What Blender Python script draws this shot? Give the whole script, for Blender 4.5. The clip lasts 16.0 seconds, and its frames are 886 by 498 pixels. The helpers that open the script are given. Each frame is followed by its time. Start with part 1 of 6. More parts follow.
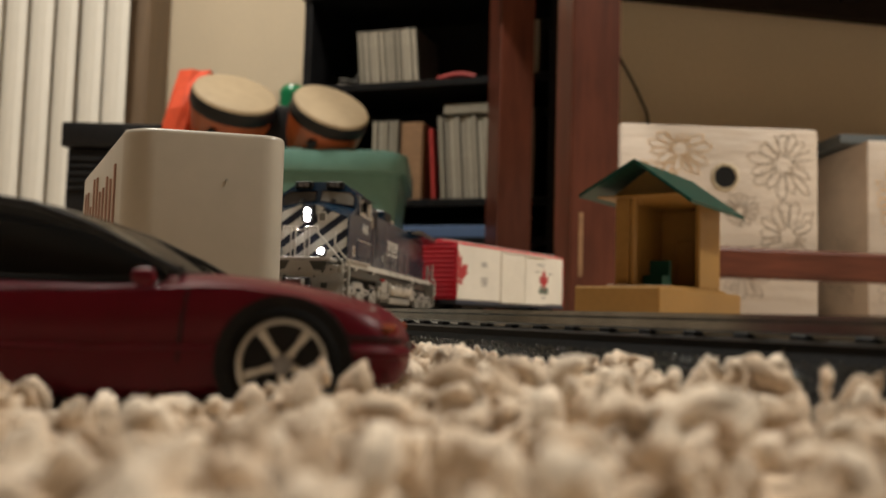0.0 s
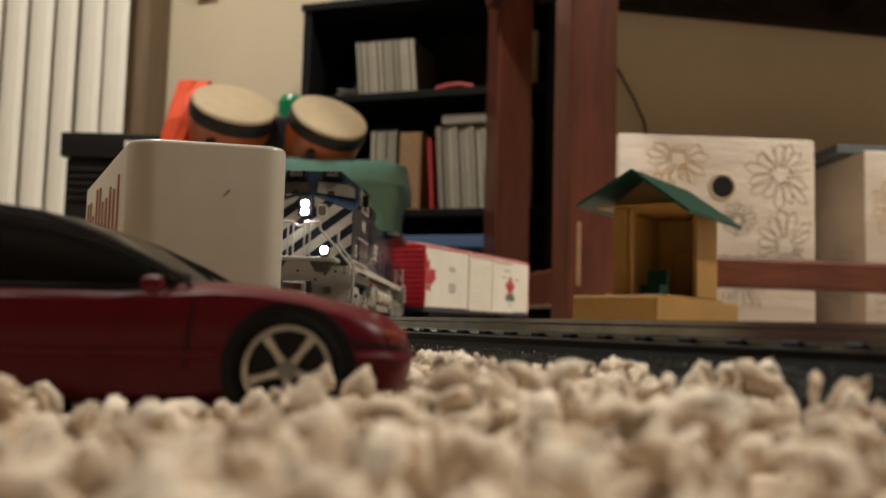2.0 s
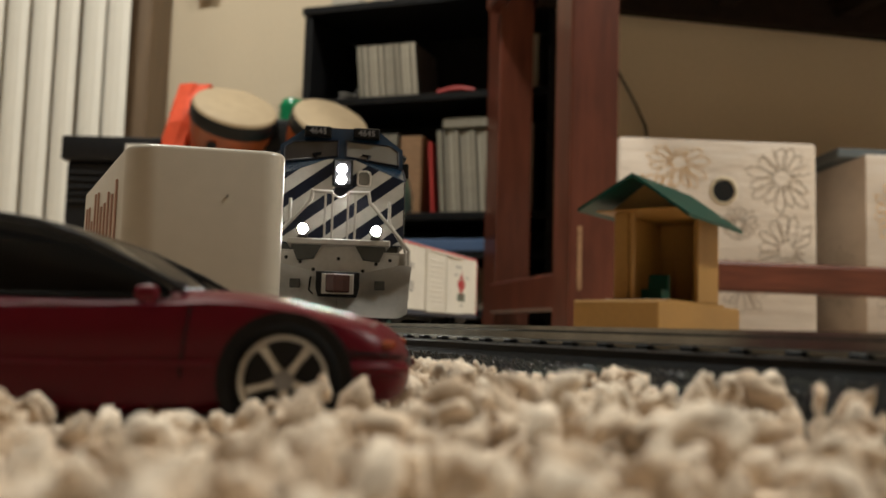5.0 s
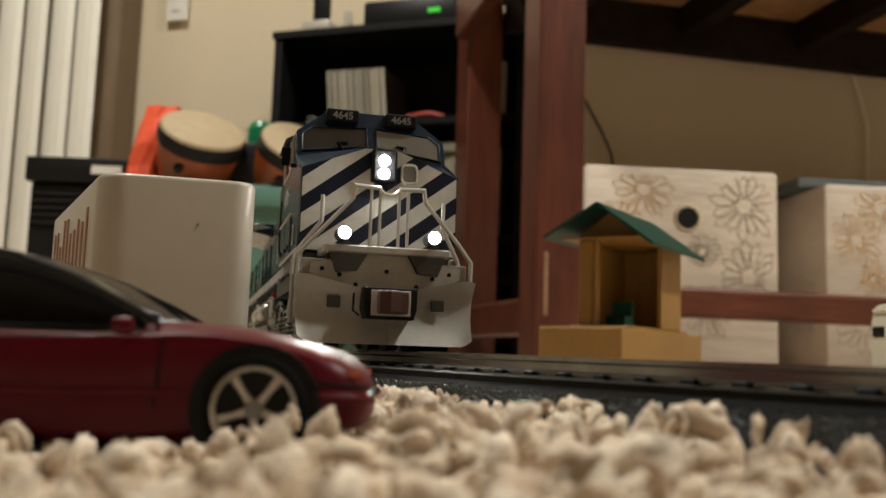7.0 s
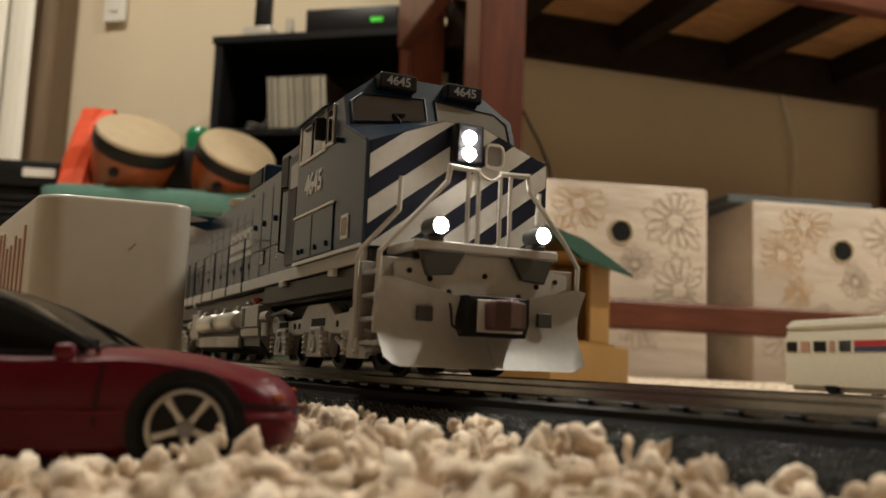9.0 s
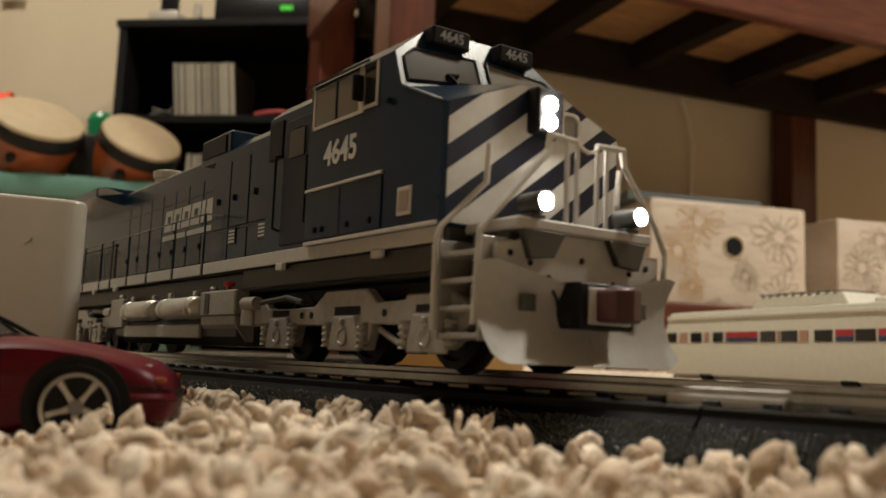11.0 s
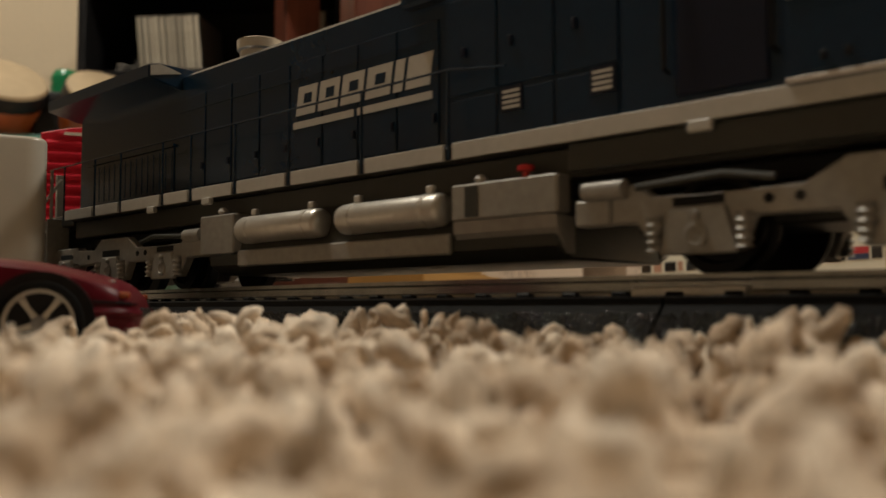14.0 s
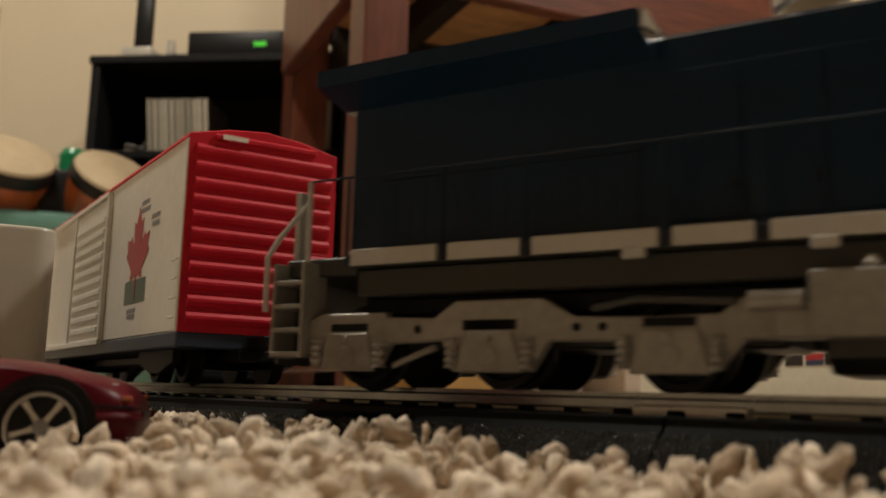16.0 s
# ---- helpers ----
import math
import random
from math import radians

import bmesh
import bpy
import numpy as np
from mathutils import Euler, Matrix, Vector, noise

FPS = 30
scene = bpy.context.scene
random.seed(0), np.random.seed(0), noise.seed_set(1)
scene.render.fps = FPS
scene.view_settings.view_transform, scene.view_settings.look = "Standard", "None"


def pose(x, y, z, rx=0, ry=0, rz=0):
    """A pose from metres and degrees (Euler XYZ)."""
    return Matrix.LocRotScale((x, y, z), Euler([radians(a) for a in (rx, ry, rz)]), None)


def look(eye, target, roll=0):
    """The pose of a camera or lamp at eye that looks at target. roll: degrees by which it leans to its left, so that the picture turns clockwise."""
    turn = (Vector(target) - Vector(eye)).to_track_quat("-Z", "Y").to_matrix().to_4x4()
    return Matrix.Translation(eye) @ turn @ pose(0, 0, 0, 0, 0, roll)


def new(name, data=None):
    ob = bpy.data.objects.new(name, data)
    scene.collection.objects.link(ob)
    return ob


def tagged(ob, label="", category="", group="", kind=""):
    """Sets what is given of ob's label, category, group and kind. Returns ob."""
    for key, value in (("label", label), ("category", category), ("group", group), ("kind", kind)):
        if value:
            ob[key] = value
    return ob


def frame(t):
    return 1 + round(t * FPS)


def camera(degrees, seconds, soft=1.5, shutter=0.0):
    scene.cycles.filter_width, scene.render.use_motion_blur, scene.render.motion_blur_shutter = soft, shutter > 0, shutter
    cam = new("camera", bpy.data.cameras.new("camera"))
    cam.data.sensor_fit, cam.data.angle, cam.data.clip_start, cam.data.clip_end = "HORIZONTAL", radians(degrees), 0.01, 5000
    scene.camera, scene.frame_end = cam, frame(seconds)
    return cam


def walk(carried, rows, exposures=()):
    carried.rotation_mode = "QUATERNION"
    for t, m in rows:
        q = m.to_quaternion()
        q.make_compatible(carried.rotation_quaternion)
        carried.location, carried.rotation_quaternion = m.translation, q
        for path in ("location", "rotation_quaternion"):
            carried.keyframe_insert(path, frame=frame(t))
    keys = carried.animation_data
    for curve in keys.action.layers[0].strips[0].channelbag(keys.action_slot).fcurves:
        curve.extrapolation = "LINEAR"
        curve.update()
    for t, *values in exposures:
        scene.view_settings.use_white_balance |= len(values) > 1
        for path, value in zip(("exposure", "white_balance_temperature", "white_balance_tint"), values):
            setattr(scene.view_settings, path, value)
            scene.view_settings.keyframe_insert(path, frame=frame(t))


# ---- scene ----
cam = camera(51.85, 16.0, 1.5, 0.4)
cam.data.dof.use_dof = True
cam.data.dof.focus_distance = 0.185
cam.data.dof.aperture_fstop = 33.0
PATH = [
    (0.0, 0.0002, 0.0024, 0.0097, 94.13, -1.56, -0.07),
    (0.5, -0.0001, 0.0005, 0.0094, 94.36, -1.51, -0.22),
    (1.0, -0.0000, 0.0001, 0.0094, 94.55, -1.50, -0.19),
    (1.5, 0.0000, 0.0000, 0.0095, 94.72, -1.62, -0.20),
    (2.0, 0.0000, 0.0001, 0.0094, 94.75, -1.53, -0.18),
    (2.5, 0.0001, 0.0002, 0.0095, 94.88, -1.51, -0.16),
    (3.0, 0.0001, 0.0001, 0.0096, 94.86, -1.51, -0.17),
    (5.5, 0.0002, 0.0013, 0.0100, 95.06, -1.62, -0.14),
    (6.0, 0.0002, 0.0004, 0.0100, 96.20, -1.57, -0.50),
    (6.5, 0.0002, -0.0010, 0.0103, 96.13, -1.68, -1.17),
    (7.0, 0.0004, -0.0034, 0.0107, 96.53, -1.85, -2.20),
    (7.5, 0.0010, -0.0063, 0.0109, 96.82, -1.92, -3.42),
    (8.0, 0.0014, -0.0087, 0.0107, 97.15, -1.89, -4.21),
    (8.5, 0.0017, -0.0105, 0.0110, 97.32, -2.00, -4.69),
    (9.0, 0.0023, -0.0143, 0.0126, 97.15, -2.24, -6.06),
    (9.5, 0.0043, -0.0210, 0.0130, 96.61, -2.38, -8.27),
    (12.0, 0.0070, -0.0317, 0.0101, 96.78, -1.49, -12.57),
    (12.5, 0.0079, -0.0305, 0.0070, 92.58, -0.72, -12.51),
    (13.0, 0.0081, -0.0309, 0.0066, 93.82, 0.00, -12.99),
    (13.5, 0.0083, -0.0308, 0.0066, 93.65, 0.19, -12.93),
    (14.0, 0.0083, -0.0306, 0.0068, 93.65, 0.12, -12.88),
    (14.5, 0.0081, -0.0308, 0.0074, 94.47, -0.29, -12.92),
    (15.0, 0.0077, -0.0317, 0.0087, 98.08, -0.87, -13.00),
    (15.5, 0.0073, -0.0323, 0.0095, 99.68, -1.29, -13.10),
    (16.0, 0.0072, -0.0321, 0.0100, 98.99, -1.44, -13.12),
]
walk(cam, [(t, pose(x, y, z, rx, ry, rz)) for t, x, y, z, rx, ry, rz in PATH],
     [(0, 0.0, 6300, 9), (5.5, 0.0, 6000, 5), (8.0, -0.03, 6300, 5), (9.5, -0.05, 6500, 8), (12.0, -0.13, 6500, 7), (14.5, -0.3, 6600, 9), (16.0, -0.24, 6600, 9)])

# the railway: a curve of 0.528 m radius, run by arc length
CURVE_X, CURVE_Y, CURVE_TURN, CURVE_R = 0.00374, 0.17567, 0.45593, 0.52787
RAIL_TOP = 0.01073
RUN = [
    (0.0, -0.23115),
    (1.5, -0.19211),
    (3.0, -0.14788),
    (5.5, -0.08226),
    (7.0, -0.04212),
    (9.0, 0.01346),
    (9.5, 0.02437),
    (12.0, 0.08505),
    (12.5, 0.09882),
    (13.5, 0.12850),
    (14.5, 0.16709),
    (15.0, 0.19576),
    (15.5, 0.22809),
    (16.0, 0.26228),
]


def track_at(s):
    """Place and heading (unit vector) of the track's middle at arc length s."""
    end_turn = math.pi / 2
    s_end = (end_turn - CURVE_TURN) * CURVE_R
    s_start = (-0.60 - CURVE_TURN) * CURVE_R
    u = min(max(s, s_start), s_end)
    a0, a = CURVE_TURN, CURVE_TURN + u / CURVE_R
    p = Vector((CURVE_X - (math.cos(a) - math.cos(a0)) * CURVE_R, CURVE_Y - (math.sin(a) - math.sin(a0)) * CURVE_R, 0))
    d = Vector((math.sin(a), -math.cos(a), 0))
    return p + d * (s - u), d


# ---- world and lights ----
world = bpy.data.worlds.new("room_air")
scene.world = world
world.use_nodes = True
world.node_tree.nodes["Background"].inputs[0].default_value = (1.0, 0.82, 0.62, 1)
world.node_tree.nodes["Background"].inputs[1].default_value = 0.02


def lamp(name, kind, place, target, power, colour, size):
    data = bpy.data.lights.new(name, kind)
    data.energy, data.color = power, colour
    if kind == "AREA":
        data.shape, data.size = "DISK", size
    else:
        data.shadow_soft_size = size
    ob = new(name, data)
    ob.matrix_world = look(place, target)
    return ob


lamp("ceiling_lamp", "AREA", (-0.75, 0.80, 2.30), (-0.7, 0.83, 0), 45, (1.0, 0.92, 0.79), 0.30)
lamp("ceiling_lamp_far", "AREA", (1.7, 0.15, 2.30), (1.60, 0.2, 0), 60, (1.0, 0.92, 0.79), 0.25)


# ---- materials ----
def material(name, colour, rough=0.6, metal=0.0, grain=0.0, grain_scale=200.0, stain=0.0, stain_scale=8.0, bump=0.0, emit=0.0,
             stretch=(1, 1, 1), coat=0.0, vary=0.0, glass=0.0, bump_scale=0.0, emit_colour=None, spec=0.5, bump_depth=0.001):
    m = bpy.data.materials.new(name)
    m.use_nodes = True
    nt = m.node_tree
    n, links = nt.nodes, nt.links
    b = n["Principled BSDF"]
    b.inputs["Roughness"].default_value, b.inputs["Metallic"].default_value = rough, metal
    b.inputs["Base Color"].default_value = (*colour, 1)
    b.inputs["Coat Weight"].default_value = coat
    b.inputs["Coat Roughness"].default_value = 0.08
    b.inputs["Specular IOR Level"].default_value = spec
    b.inputs["Transmission Weight"].default_value = glass
    if emit:
        b.inputs["Emission Color"].default_value = (*(emit_colour or colour), 1)
        b.inputs["Emission Strength"].default_value = emit
    co = n.new("ShaderNodeTexCoord")
    mp = n.new("ShaderNodeMapping")
    mp.inputs["Scale"].default_value = stretch
    links.new(co.outputs["Object"], mp.inputs["Vector"])
    col = None
    if grain or stain or vary:
        last = None
        for amount, size, detail in ((grain, grain_scale, 4), (stain, stain_scale, 3)):
            if not amount:
                continue
            t = n.new("ShaderNodeTexNoise")
            t.inputs["Scale"].default_value, t.inputs["Detail"].default_value = size, detail
            links.new(mp.outputs["Vector"], t.inputs["Vector"])
            r = n.new("ShaderNodeMapRange")
            r.inputs["From Min"].default_value, r.inputs["From Max"].default_value = 0.3, 0.7
            r.inputs["To Min"].default_value, r.inputs["To Max"].default_value = 1 - amount, 1 + amount
            links.new(t.outputs["Fac"], r.inputs["Value"])
            if last is None:
                last = r.outputs[0]
            else:
                mu = n.new("ShaderNodeMath")
                mu.operation = "MULTIPLY"
                links.new(last, mu.inputs[0])
                links.new(r.outputs[0], mu.inputs[1])
                last = mu.outputs[0]
        if vary:
            oi = n.new("ShaderNodeObjectInfo")
            r = n.new("ShaderNodeMapRange")
            r.inputs["To Min"].default_value, r.inputs["To Max"].default_value = 1 - vary, 1 + vary
            links.new(oi.outputs["Random"], r.inputs["Value"])
            if last is None:
                last = r.outputs[0]
            else:
                mu = n.new("ShaderNodeMath")
                mu.operation = "MULTIPLY"
                links.new(last, mu.inputs[0])
                links.new(r.outputs[0], mu.inputs[1])
                last = mu.outputs[0]
        v = n.new("ShaderNodeVectorMath")
        v.operation = "SCALE"
        v.inputs[0].default_value = colour
        links.new(last, v.inputs["Scale"])
        links.new(v.outputs[0], b.inputs["Base Color"])
    if bump:
        t = n.new("ShaderNodeTexNoise")
        t.inputs["Scale"].default_value, t.inputs["Detail"].default_value = bump_scale or grain_scale, 5
        links.new(mp.outputs["Vector"], t.inputs["Vector"])
        bp = n.new("ShaderNodeBump")
        bp.inputs["Strength"].default_value, bp.inputs["Distance"].default_value = bump, bump_depth
        links.new(t.outputs["Fac"], bp.inputs["Height"])
        links.new(bp.outputs[0], b.inputs["Normal"])
    return m


M = {}


def mat(name, *a, **k):
    M[name] = material(name, *a, **k)
    return M[name]


mat("wall_paint", (0.66, 0.56, 0.41), 0.85, grain=0.03, grain_scale=120, stain=0.05, stain_scale=2.5, bump=0.15)
mat("ceiling_paint", (0.75, 0.70, 0.62), 0.9, grain=0.04, grain_scale=90, bump=0.2)
mat("strip_brown", (0.16, 0.105, 0.06), 0.55, grain=0.2, grain_scale=60, stretch=(1, 1, 0.1))
mat("blind", (0.84, 0.81, 0.73), 0.5, grain=0.03, grain_scale=150, stain=0.06, stain_scale=5, stretch=(1, 1, 0.2))
mat("black_wood", (0.010, 0.010, 0.011), 0.45, spec=0.2, grain=0.3, grain_scale=120, stretch=(1, 1, 0.2), bump=0.05)
mat("red_wood", (0.098, 0.029, 0.017), 0.36, grain=0.22, grain_scale=16, stain=0.25, stain_scale=5, stretch=(5, 5, 0.9), bump=0.06, coat=0.1, spec=0.35)
mat("red_wood_flat", (0.105, 0.030, 0.017), 0.38, grain=0.25, grain_scale=20, stain=0.18, stain_scale=5, stretch=(0.7, 6, 6), bump=0.08, coat=0.1, spec=0.35)
mat("slat_wood", (0.30, 0.17, 0.085), 0.7, grain=0.2, grain_scale=40, stretch=(1, 5, 5))
mat("board_wood", (0.44, 0.235, 0.10), 0.7, grain=0.25, grain_scale=30, stain=0.2, stain_scale=6, stretch=(1, 5, 5))
# near-black: shade under the bed is put into the far rail's colour
mat("dark_underbed_wood", (0.014, 0.009, 0.006), 0.7, grain=0.25, grain_scale=40, spec=0.15)
mat("carpet_base", (0.46, 0.36, 0.265), 0.95, grain=0.3, grain_scale=500, stain=0.15, stain_scale=15)
mat("white_plastic", (0.45, 0.415, 0.355), 0.30, grain=0.03, grain_scale=200, stain=0.03, stain_scale=30)
mat("teal_plastic", (0.115, 0.24, 0.20), 0.35, grain=0.06, grain_scale=60, stain=0.05)
mat("black_plastic", (0.010, 0.010, 0.011), 0.42, spec=0.25, grain=0.2, grain_scale=200)
mat("drum_wood", (0.33, 0.075, 0.018), 0.35, grain=0.2, grain_scale=40, stretch=(1, 1, 0.3), coat=0.3)
mat("drum_skin", (0.40, 0.31, 0.195), 0.6, grain=0.05, grain_scale=60, stain=0.06, stain_scale=12)
mat("orange_cloth", (0.75, 0.085, 0.025), 0.7, grain=0.1, grain_scale=80, bump=0.2)
mat("green_plastic", (0.01, 0.22, 0.085), 0.3, grain=0.08, grain_scale=90)
mat("case_plastic", (0.36, 0.325, 0.26), 0.35, grain=0.1, grain_scale=90, vary=0.25)
mat("case_dark", (0.10, 0.09, 0.08), 0.4, grain=0.1, grain_scale=90, vary=0.3)
mat("box_cloth", (0.70, 0.605, 0.51), 0.42, grain=0.025, grain_scale=300, stain=0.10, stain_scale=9, stretch=(0.5, 1, 1.8), bump=0.7, bump_scale=10, bump_depth=0.010)
mat("box_side", (0.24, 0.19, 0.14), 0.8, grain=0.08, grain_scale=300)
mat("foil_print", (0.95, 0.66, 0.32), 0.28, metal=0.7)
mat("ink_print", (0.35, 0.29, 0.23), 0.4, grain=0.3, grain_scale=60)
mat("brass", (0.75, 0.66, 0.48), 0.38, metal=0.5)
mat("hole", (0.004, 0.004, 0.004), 0.9)
mat("grey_board", (0.12, 0.14, 0.15), 0.6, grain=0.1)
# bed is blacker than its grains: shade in the gaps is painted in
mat("ballast_plastic", (0.003, 0.003, 0.003), 0.6, grain=0.25, grain_scale=900, bump=0.4, bump_scale=1600, bump_depth=0.0003, spec=0.06)
mat("ballast_glint", (0.010, 0.010, 0.0095), 0.15, grain=0.2, grain_scale=900, spec=0.8)
mat("wheel_alloy", (0.52, 0.50, 0.46), 0.36, metal=0.7, grain=0.05, grain_scale=900)
mat("tie_plastic", (0.006, 0.006, 0.006), 0.5, grain=0.2, grain_scale=500, spec=0.12)
mat("rail_metal", (0.30, 0.305, 0.295), 0.24, metal=0.95, grain=0.15, grain_scale=300)
mat("car_paint", (0.082, 0.0020, 0.0085), 0.38, grain=0.04, grain_scale=900, spec=0.2)
mat("car_glass", (0.006, 0.006, 0.006), 0.14, spec=0.16)
mat("rubber", (0.006, 0.006, 0.006), 0.7, grain=0.2, grain_scale=900, spec=0.1)
mat("silver_paint", (0.62, 0.60, 0.56), 0.32, metal=0.55, grain=0.05, grain_scale=900)
mat("amber_lens", (0.26, 0.05, 0.012), 0.2, coat=0.5)
mat("lamp_lens", (0.45, 0.43, 0.40), 0.15, coat=0.4)
mat("loco_blue", (0.0042, 0.0185, 0.041), 0.24, spec=0.42, grain=0.08, grain_scale=700, stain=0.12, stain_scale=60)
mat("loco_navy", (0.0045, 0.0075, 0.020), 0.36, spec=0.3, grain=0.08, grain_scale=700)
mat("loco_white", (0.455, 0.445, 0.41), 0.4, grain=0.05, grain_scale=700, stain=0.06, stain_scale=60)
mat("loco_grey", (0.31, 0.297, 0.27), 0.34, metal=0.25, grain=0.10, grain_scale=700, stain=0.18, stain_scale=60, bump=0.15, bump_scale=500, bump_depth=0.0003)
mat("loco_frame", (0.031, 0.032, 0.027), 0.45, grain=0.1, grain_scale=700, stain=0.15, stain_scale=60)
mat("plough_paint", (0.40, 0.385, 0.36), 0.42, grain=0.05, grain_scale=700, stain=0.10, stain_scale=60)
mat("loco_black", (0.008, 0.008, 0.009), 0.45, grain=0.2, grain_scale=700, spec=0.15)
mat("loco_pale_glass", (0.17, 0.165, 0.15), 0.12, coat=0.5)
mat("loco_dark_glass", (0.02, 0.02, 0.022), 0.1, coat=0.5)
mat("tank_silver", (0.60, 0.58, 0.53), 0.36, metal=0.7, grain=0.06, grain_scale=600)
mat("rust_red", (0.045, 0.012, 0.008), 0.5, grain=0.15, grain_scale=700)
mat("red_knob", (0.45, 0.02, 0.02), 0.35)
mat("headlamp_glow", (1.0, 0.97, 0.92), 0.3, emit=400.0, emit_colour=(1.0, 0.92, 0.82))
mat("boxcar_red", (0.56, 0.014, 0.036), 0.45, spec=0.25, grain=0.06, grain_scale=500)
mat("boxcar_white", (0.80, 0.77, 0.70), 0.42, grain=0.04, grain_scale=500, stain=0.05, stain_scale=40)
mat("boxcar_blue", (0.03, 0.04, 0.07), 0.45, grain=0.1, grain_scale=500)
mat("print_grey", (0.22, 0.22, 0.23), 0.5)
mat("print_green", (0.10, 0.14, 0.11), 0.5)
mat("print_red", (0.42, 0.03, 0.04), 0.45)
mat("stripe_print", (0.40, 0.24, 0.19), 0.5)
mat("print_blue", (0.03, 0.045, 0.10), 0.45)
mat("pink_print", (0.42, 0.24, 0.17), 0.5)
mat("station_yellow", (0.31, 0.17, 0.042), 0.5, grain=0.06, grain_scale=300, stain=0.08, stain_scale=30)
mat("station_green", (0.003, 0.044, 0.032), 0.42, spec=0.25, grain=0.1, grain_scale=200)
mat("coach_cream", (0.68, 0.66, 0.56), 0.4, grain=0.04, grain_scale=300)
mat("green_led", (0.05, 0.6, 0.04), 0.4, emit=0.28, emit_colour=(0.14, 1.0, 0.06))
mat("switch_white", (0.75, 0.72, 0.66), 0.4)
mat("blue_book", (0.10, 0.16, 0.30), 0.5, grain=0.1)
mat("red_book", (0.40, 0.035, 0.03), 0.5, grain=0.1)
mat("cable_white", (0.85, 0.80, 0.70), 0.45)


# ---- mesh helpers ----
def bm_new():
    return bmesh.new()


def add_box(bm, x0, x1, y0, y1, z0, z1, bevel=0.0, seg=1, m=None):
    verts = [bm.verts.new((x, y, z)) for x in (x0, x1) for y in (y0, y1) for z in (z0, z1)]
    if m is not None:
        for v in verts:
            v.co = m @ v.co
    idx = ((0, 1, 3, 2), (4, 6, 7, 5), (0, 4, 5, 1), (2, 3, 7, 6), (0, 2, 6, 4), (1, 5, 7, 3))
    faces = [bm.faces.new([verts[i] for i in f]) for f in idx]
    if bevel:
        edges = list({e for f in faces for e in f.edges})
        bmesh.ops.bevel(bm, geom=edges, offset=bevel, segments=seg, affect="EDGES", profile=0.5)
    return bm


def box(x0, x1, y0, y1, z0, z1, bevel=0.0, seg=1):
    return add_box(bm_new(), x0, x1, y0, y1, z0, z1, bevel, seg)


def add_cyl(bm, a, b, r0, r1=None, n=16, cap=True):
    a, b = Vector(a), Vector(b)
    r1 = r0 if r1 is None else r1
    d = (b - a).normalized()
    u = d.orthogonal().normalized()
    v = d.cross(u)
    rings = []
    for p, r in ((a, r0), (b, r1)):
        rings.append([bm.verts.new(p + (u * math.cos(2 * math.pi * k / n) + v * math.sin(2 * math.pi * k / n)) * r) for k in range(n)])
    for k in range(n):
        bm.faces.new((rings[0][k], rings[0][(k + 1) % n], rings[1][(k + 1) % n], rings[1][k]))
    if cap:
        bm.faces.new(rings[0][::-1])
        bm.faces.new(rings[1])
    return bm


def add_tube(bm, points, r, n=8):
    """A tube of joined straight pieces along the points."""
    pts = [Vector(p) for p in points]
    legs = [(b - a).normalized() for a, b in zip(pts, pts[1:])]
    u = legs[0].orthogonal().normalized()
    rings = []
    for k, p in enumerate(pts):
        before, after = legs[max(k - 1, 0)], legs[min(k, len(legs) - 1)]
        d = (before + after).normalized()
        wide = 1.0 / max(0.6, d.dot(after))
        u = (u - d * u.dot(d)).normalized()
        v = d.cross(u)
        rings.append([bm.verts.new(p + (u * math.cos(2 * math.pi * j / n) + v * math.sin(2 * math.pi * j / n)) * r * wide) for j in range(n)])
    for a, b in zip(rings, rings[1:]):
        for j in range(n):
            bm.faces.new((a[j], a[(j + 1) % n], b[(j + 1) % n], b[j]))
    bm.faces.new(rings[0][::-1])
    bm.faces.new(rings[-1])
    return bm


def add_lathe(bm, profile, n=32, m=None):
    """Turn (radius, height) pairs round z."""
    rings = []
    for r, z in profile:
        ring = [bm.verts.new((r * math.cos(2 * math.pi * k / n), r * math.sin(2 * math.pi * k / n), z)) for k in range(n)]
        rings.append(ring)
    for a, b in zip(rings, rings[1:]):
        for k in range(n):
            bm.faces.new((a[k], a[(k + 1) % n], b[(k + 1) % n], b[k]))
    bm.faces.new(rings[0][::-1])
    bm.faces.new(rings[-1])
    if m is not None:
        for ring in rings:
            for v in ring:
                v.co = m @ v.co
    return bm


def add_prism(bm, outline, axis, lo, hi, bevel=0.0, seg=1):
    """An outline in two coordinates pushed along the axis from lo to hi. axis x: (y, z); y: (x, z); z: (x, y)."""
    def at(p, w):
        return {"x": (w, p[0], p[1]), "y": (p[0], w, p[1]), "z": (p[0], p[1], w)}[axis]
    a = [bm.verts.new(at(p, lo)) for p in outline]
    b = [bm.verts.new(at(p, hi)) for p in outline]
    n = len(outline)
    faces = [bm.faces.new(a), bm.faces.new(b[::-1])]
    for k in range(n):
        faces.append(bm.faces.new((a[k], b[k], b[(k + 1) % n], a[(k + 1) % n])))
    bmesh.ops.recalc_face_normals(bm, faces=faces)
    if bevel:
        bmesh.ops.bevel(bm, geom=list({e for f in faces[:2] for e in f.edges}), offset=bevel, segments=seg, affect="EDGES", profile=0.5)
    return bm


def rounded_rect(x0, x1, y0, y1, r, n=6):
    pts = []
    for cx, cy, a0 in ((x1 - r, y1 - r, 0), (x0 + r, y1 - r, 90), (x0 + r, y0 + r, 180), (x1 - r, y0 + r, 270)):
        for k in range(n + 1):
            a = radians(a0 + 90 * k / n)
            pts.append((cx + r * math.cos(a), cy + r * math.sin(a)))
    return pts


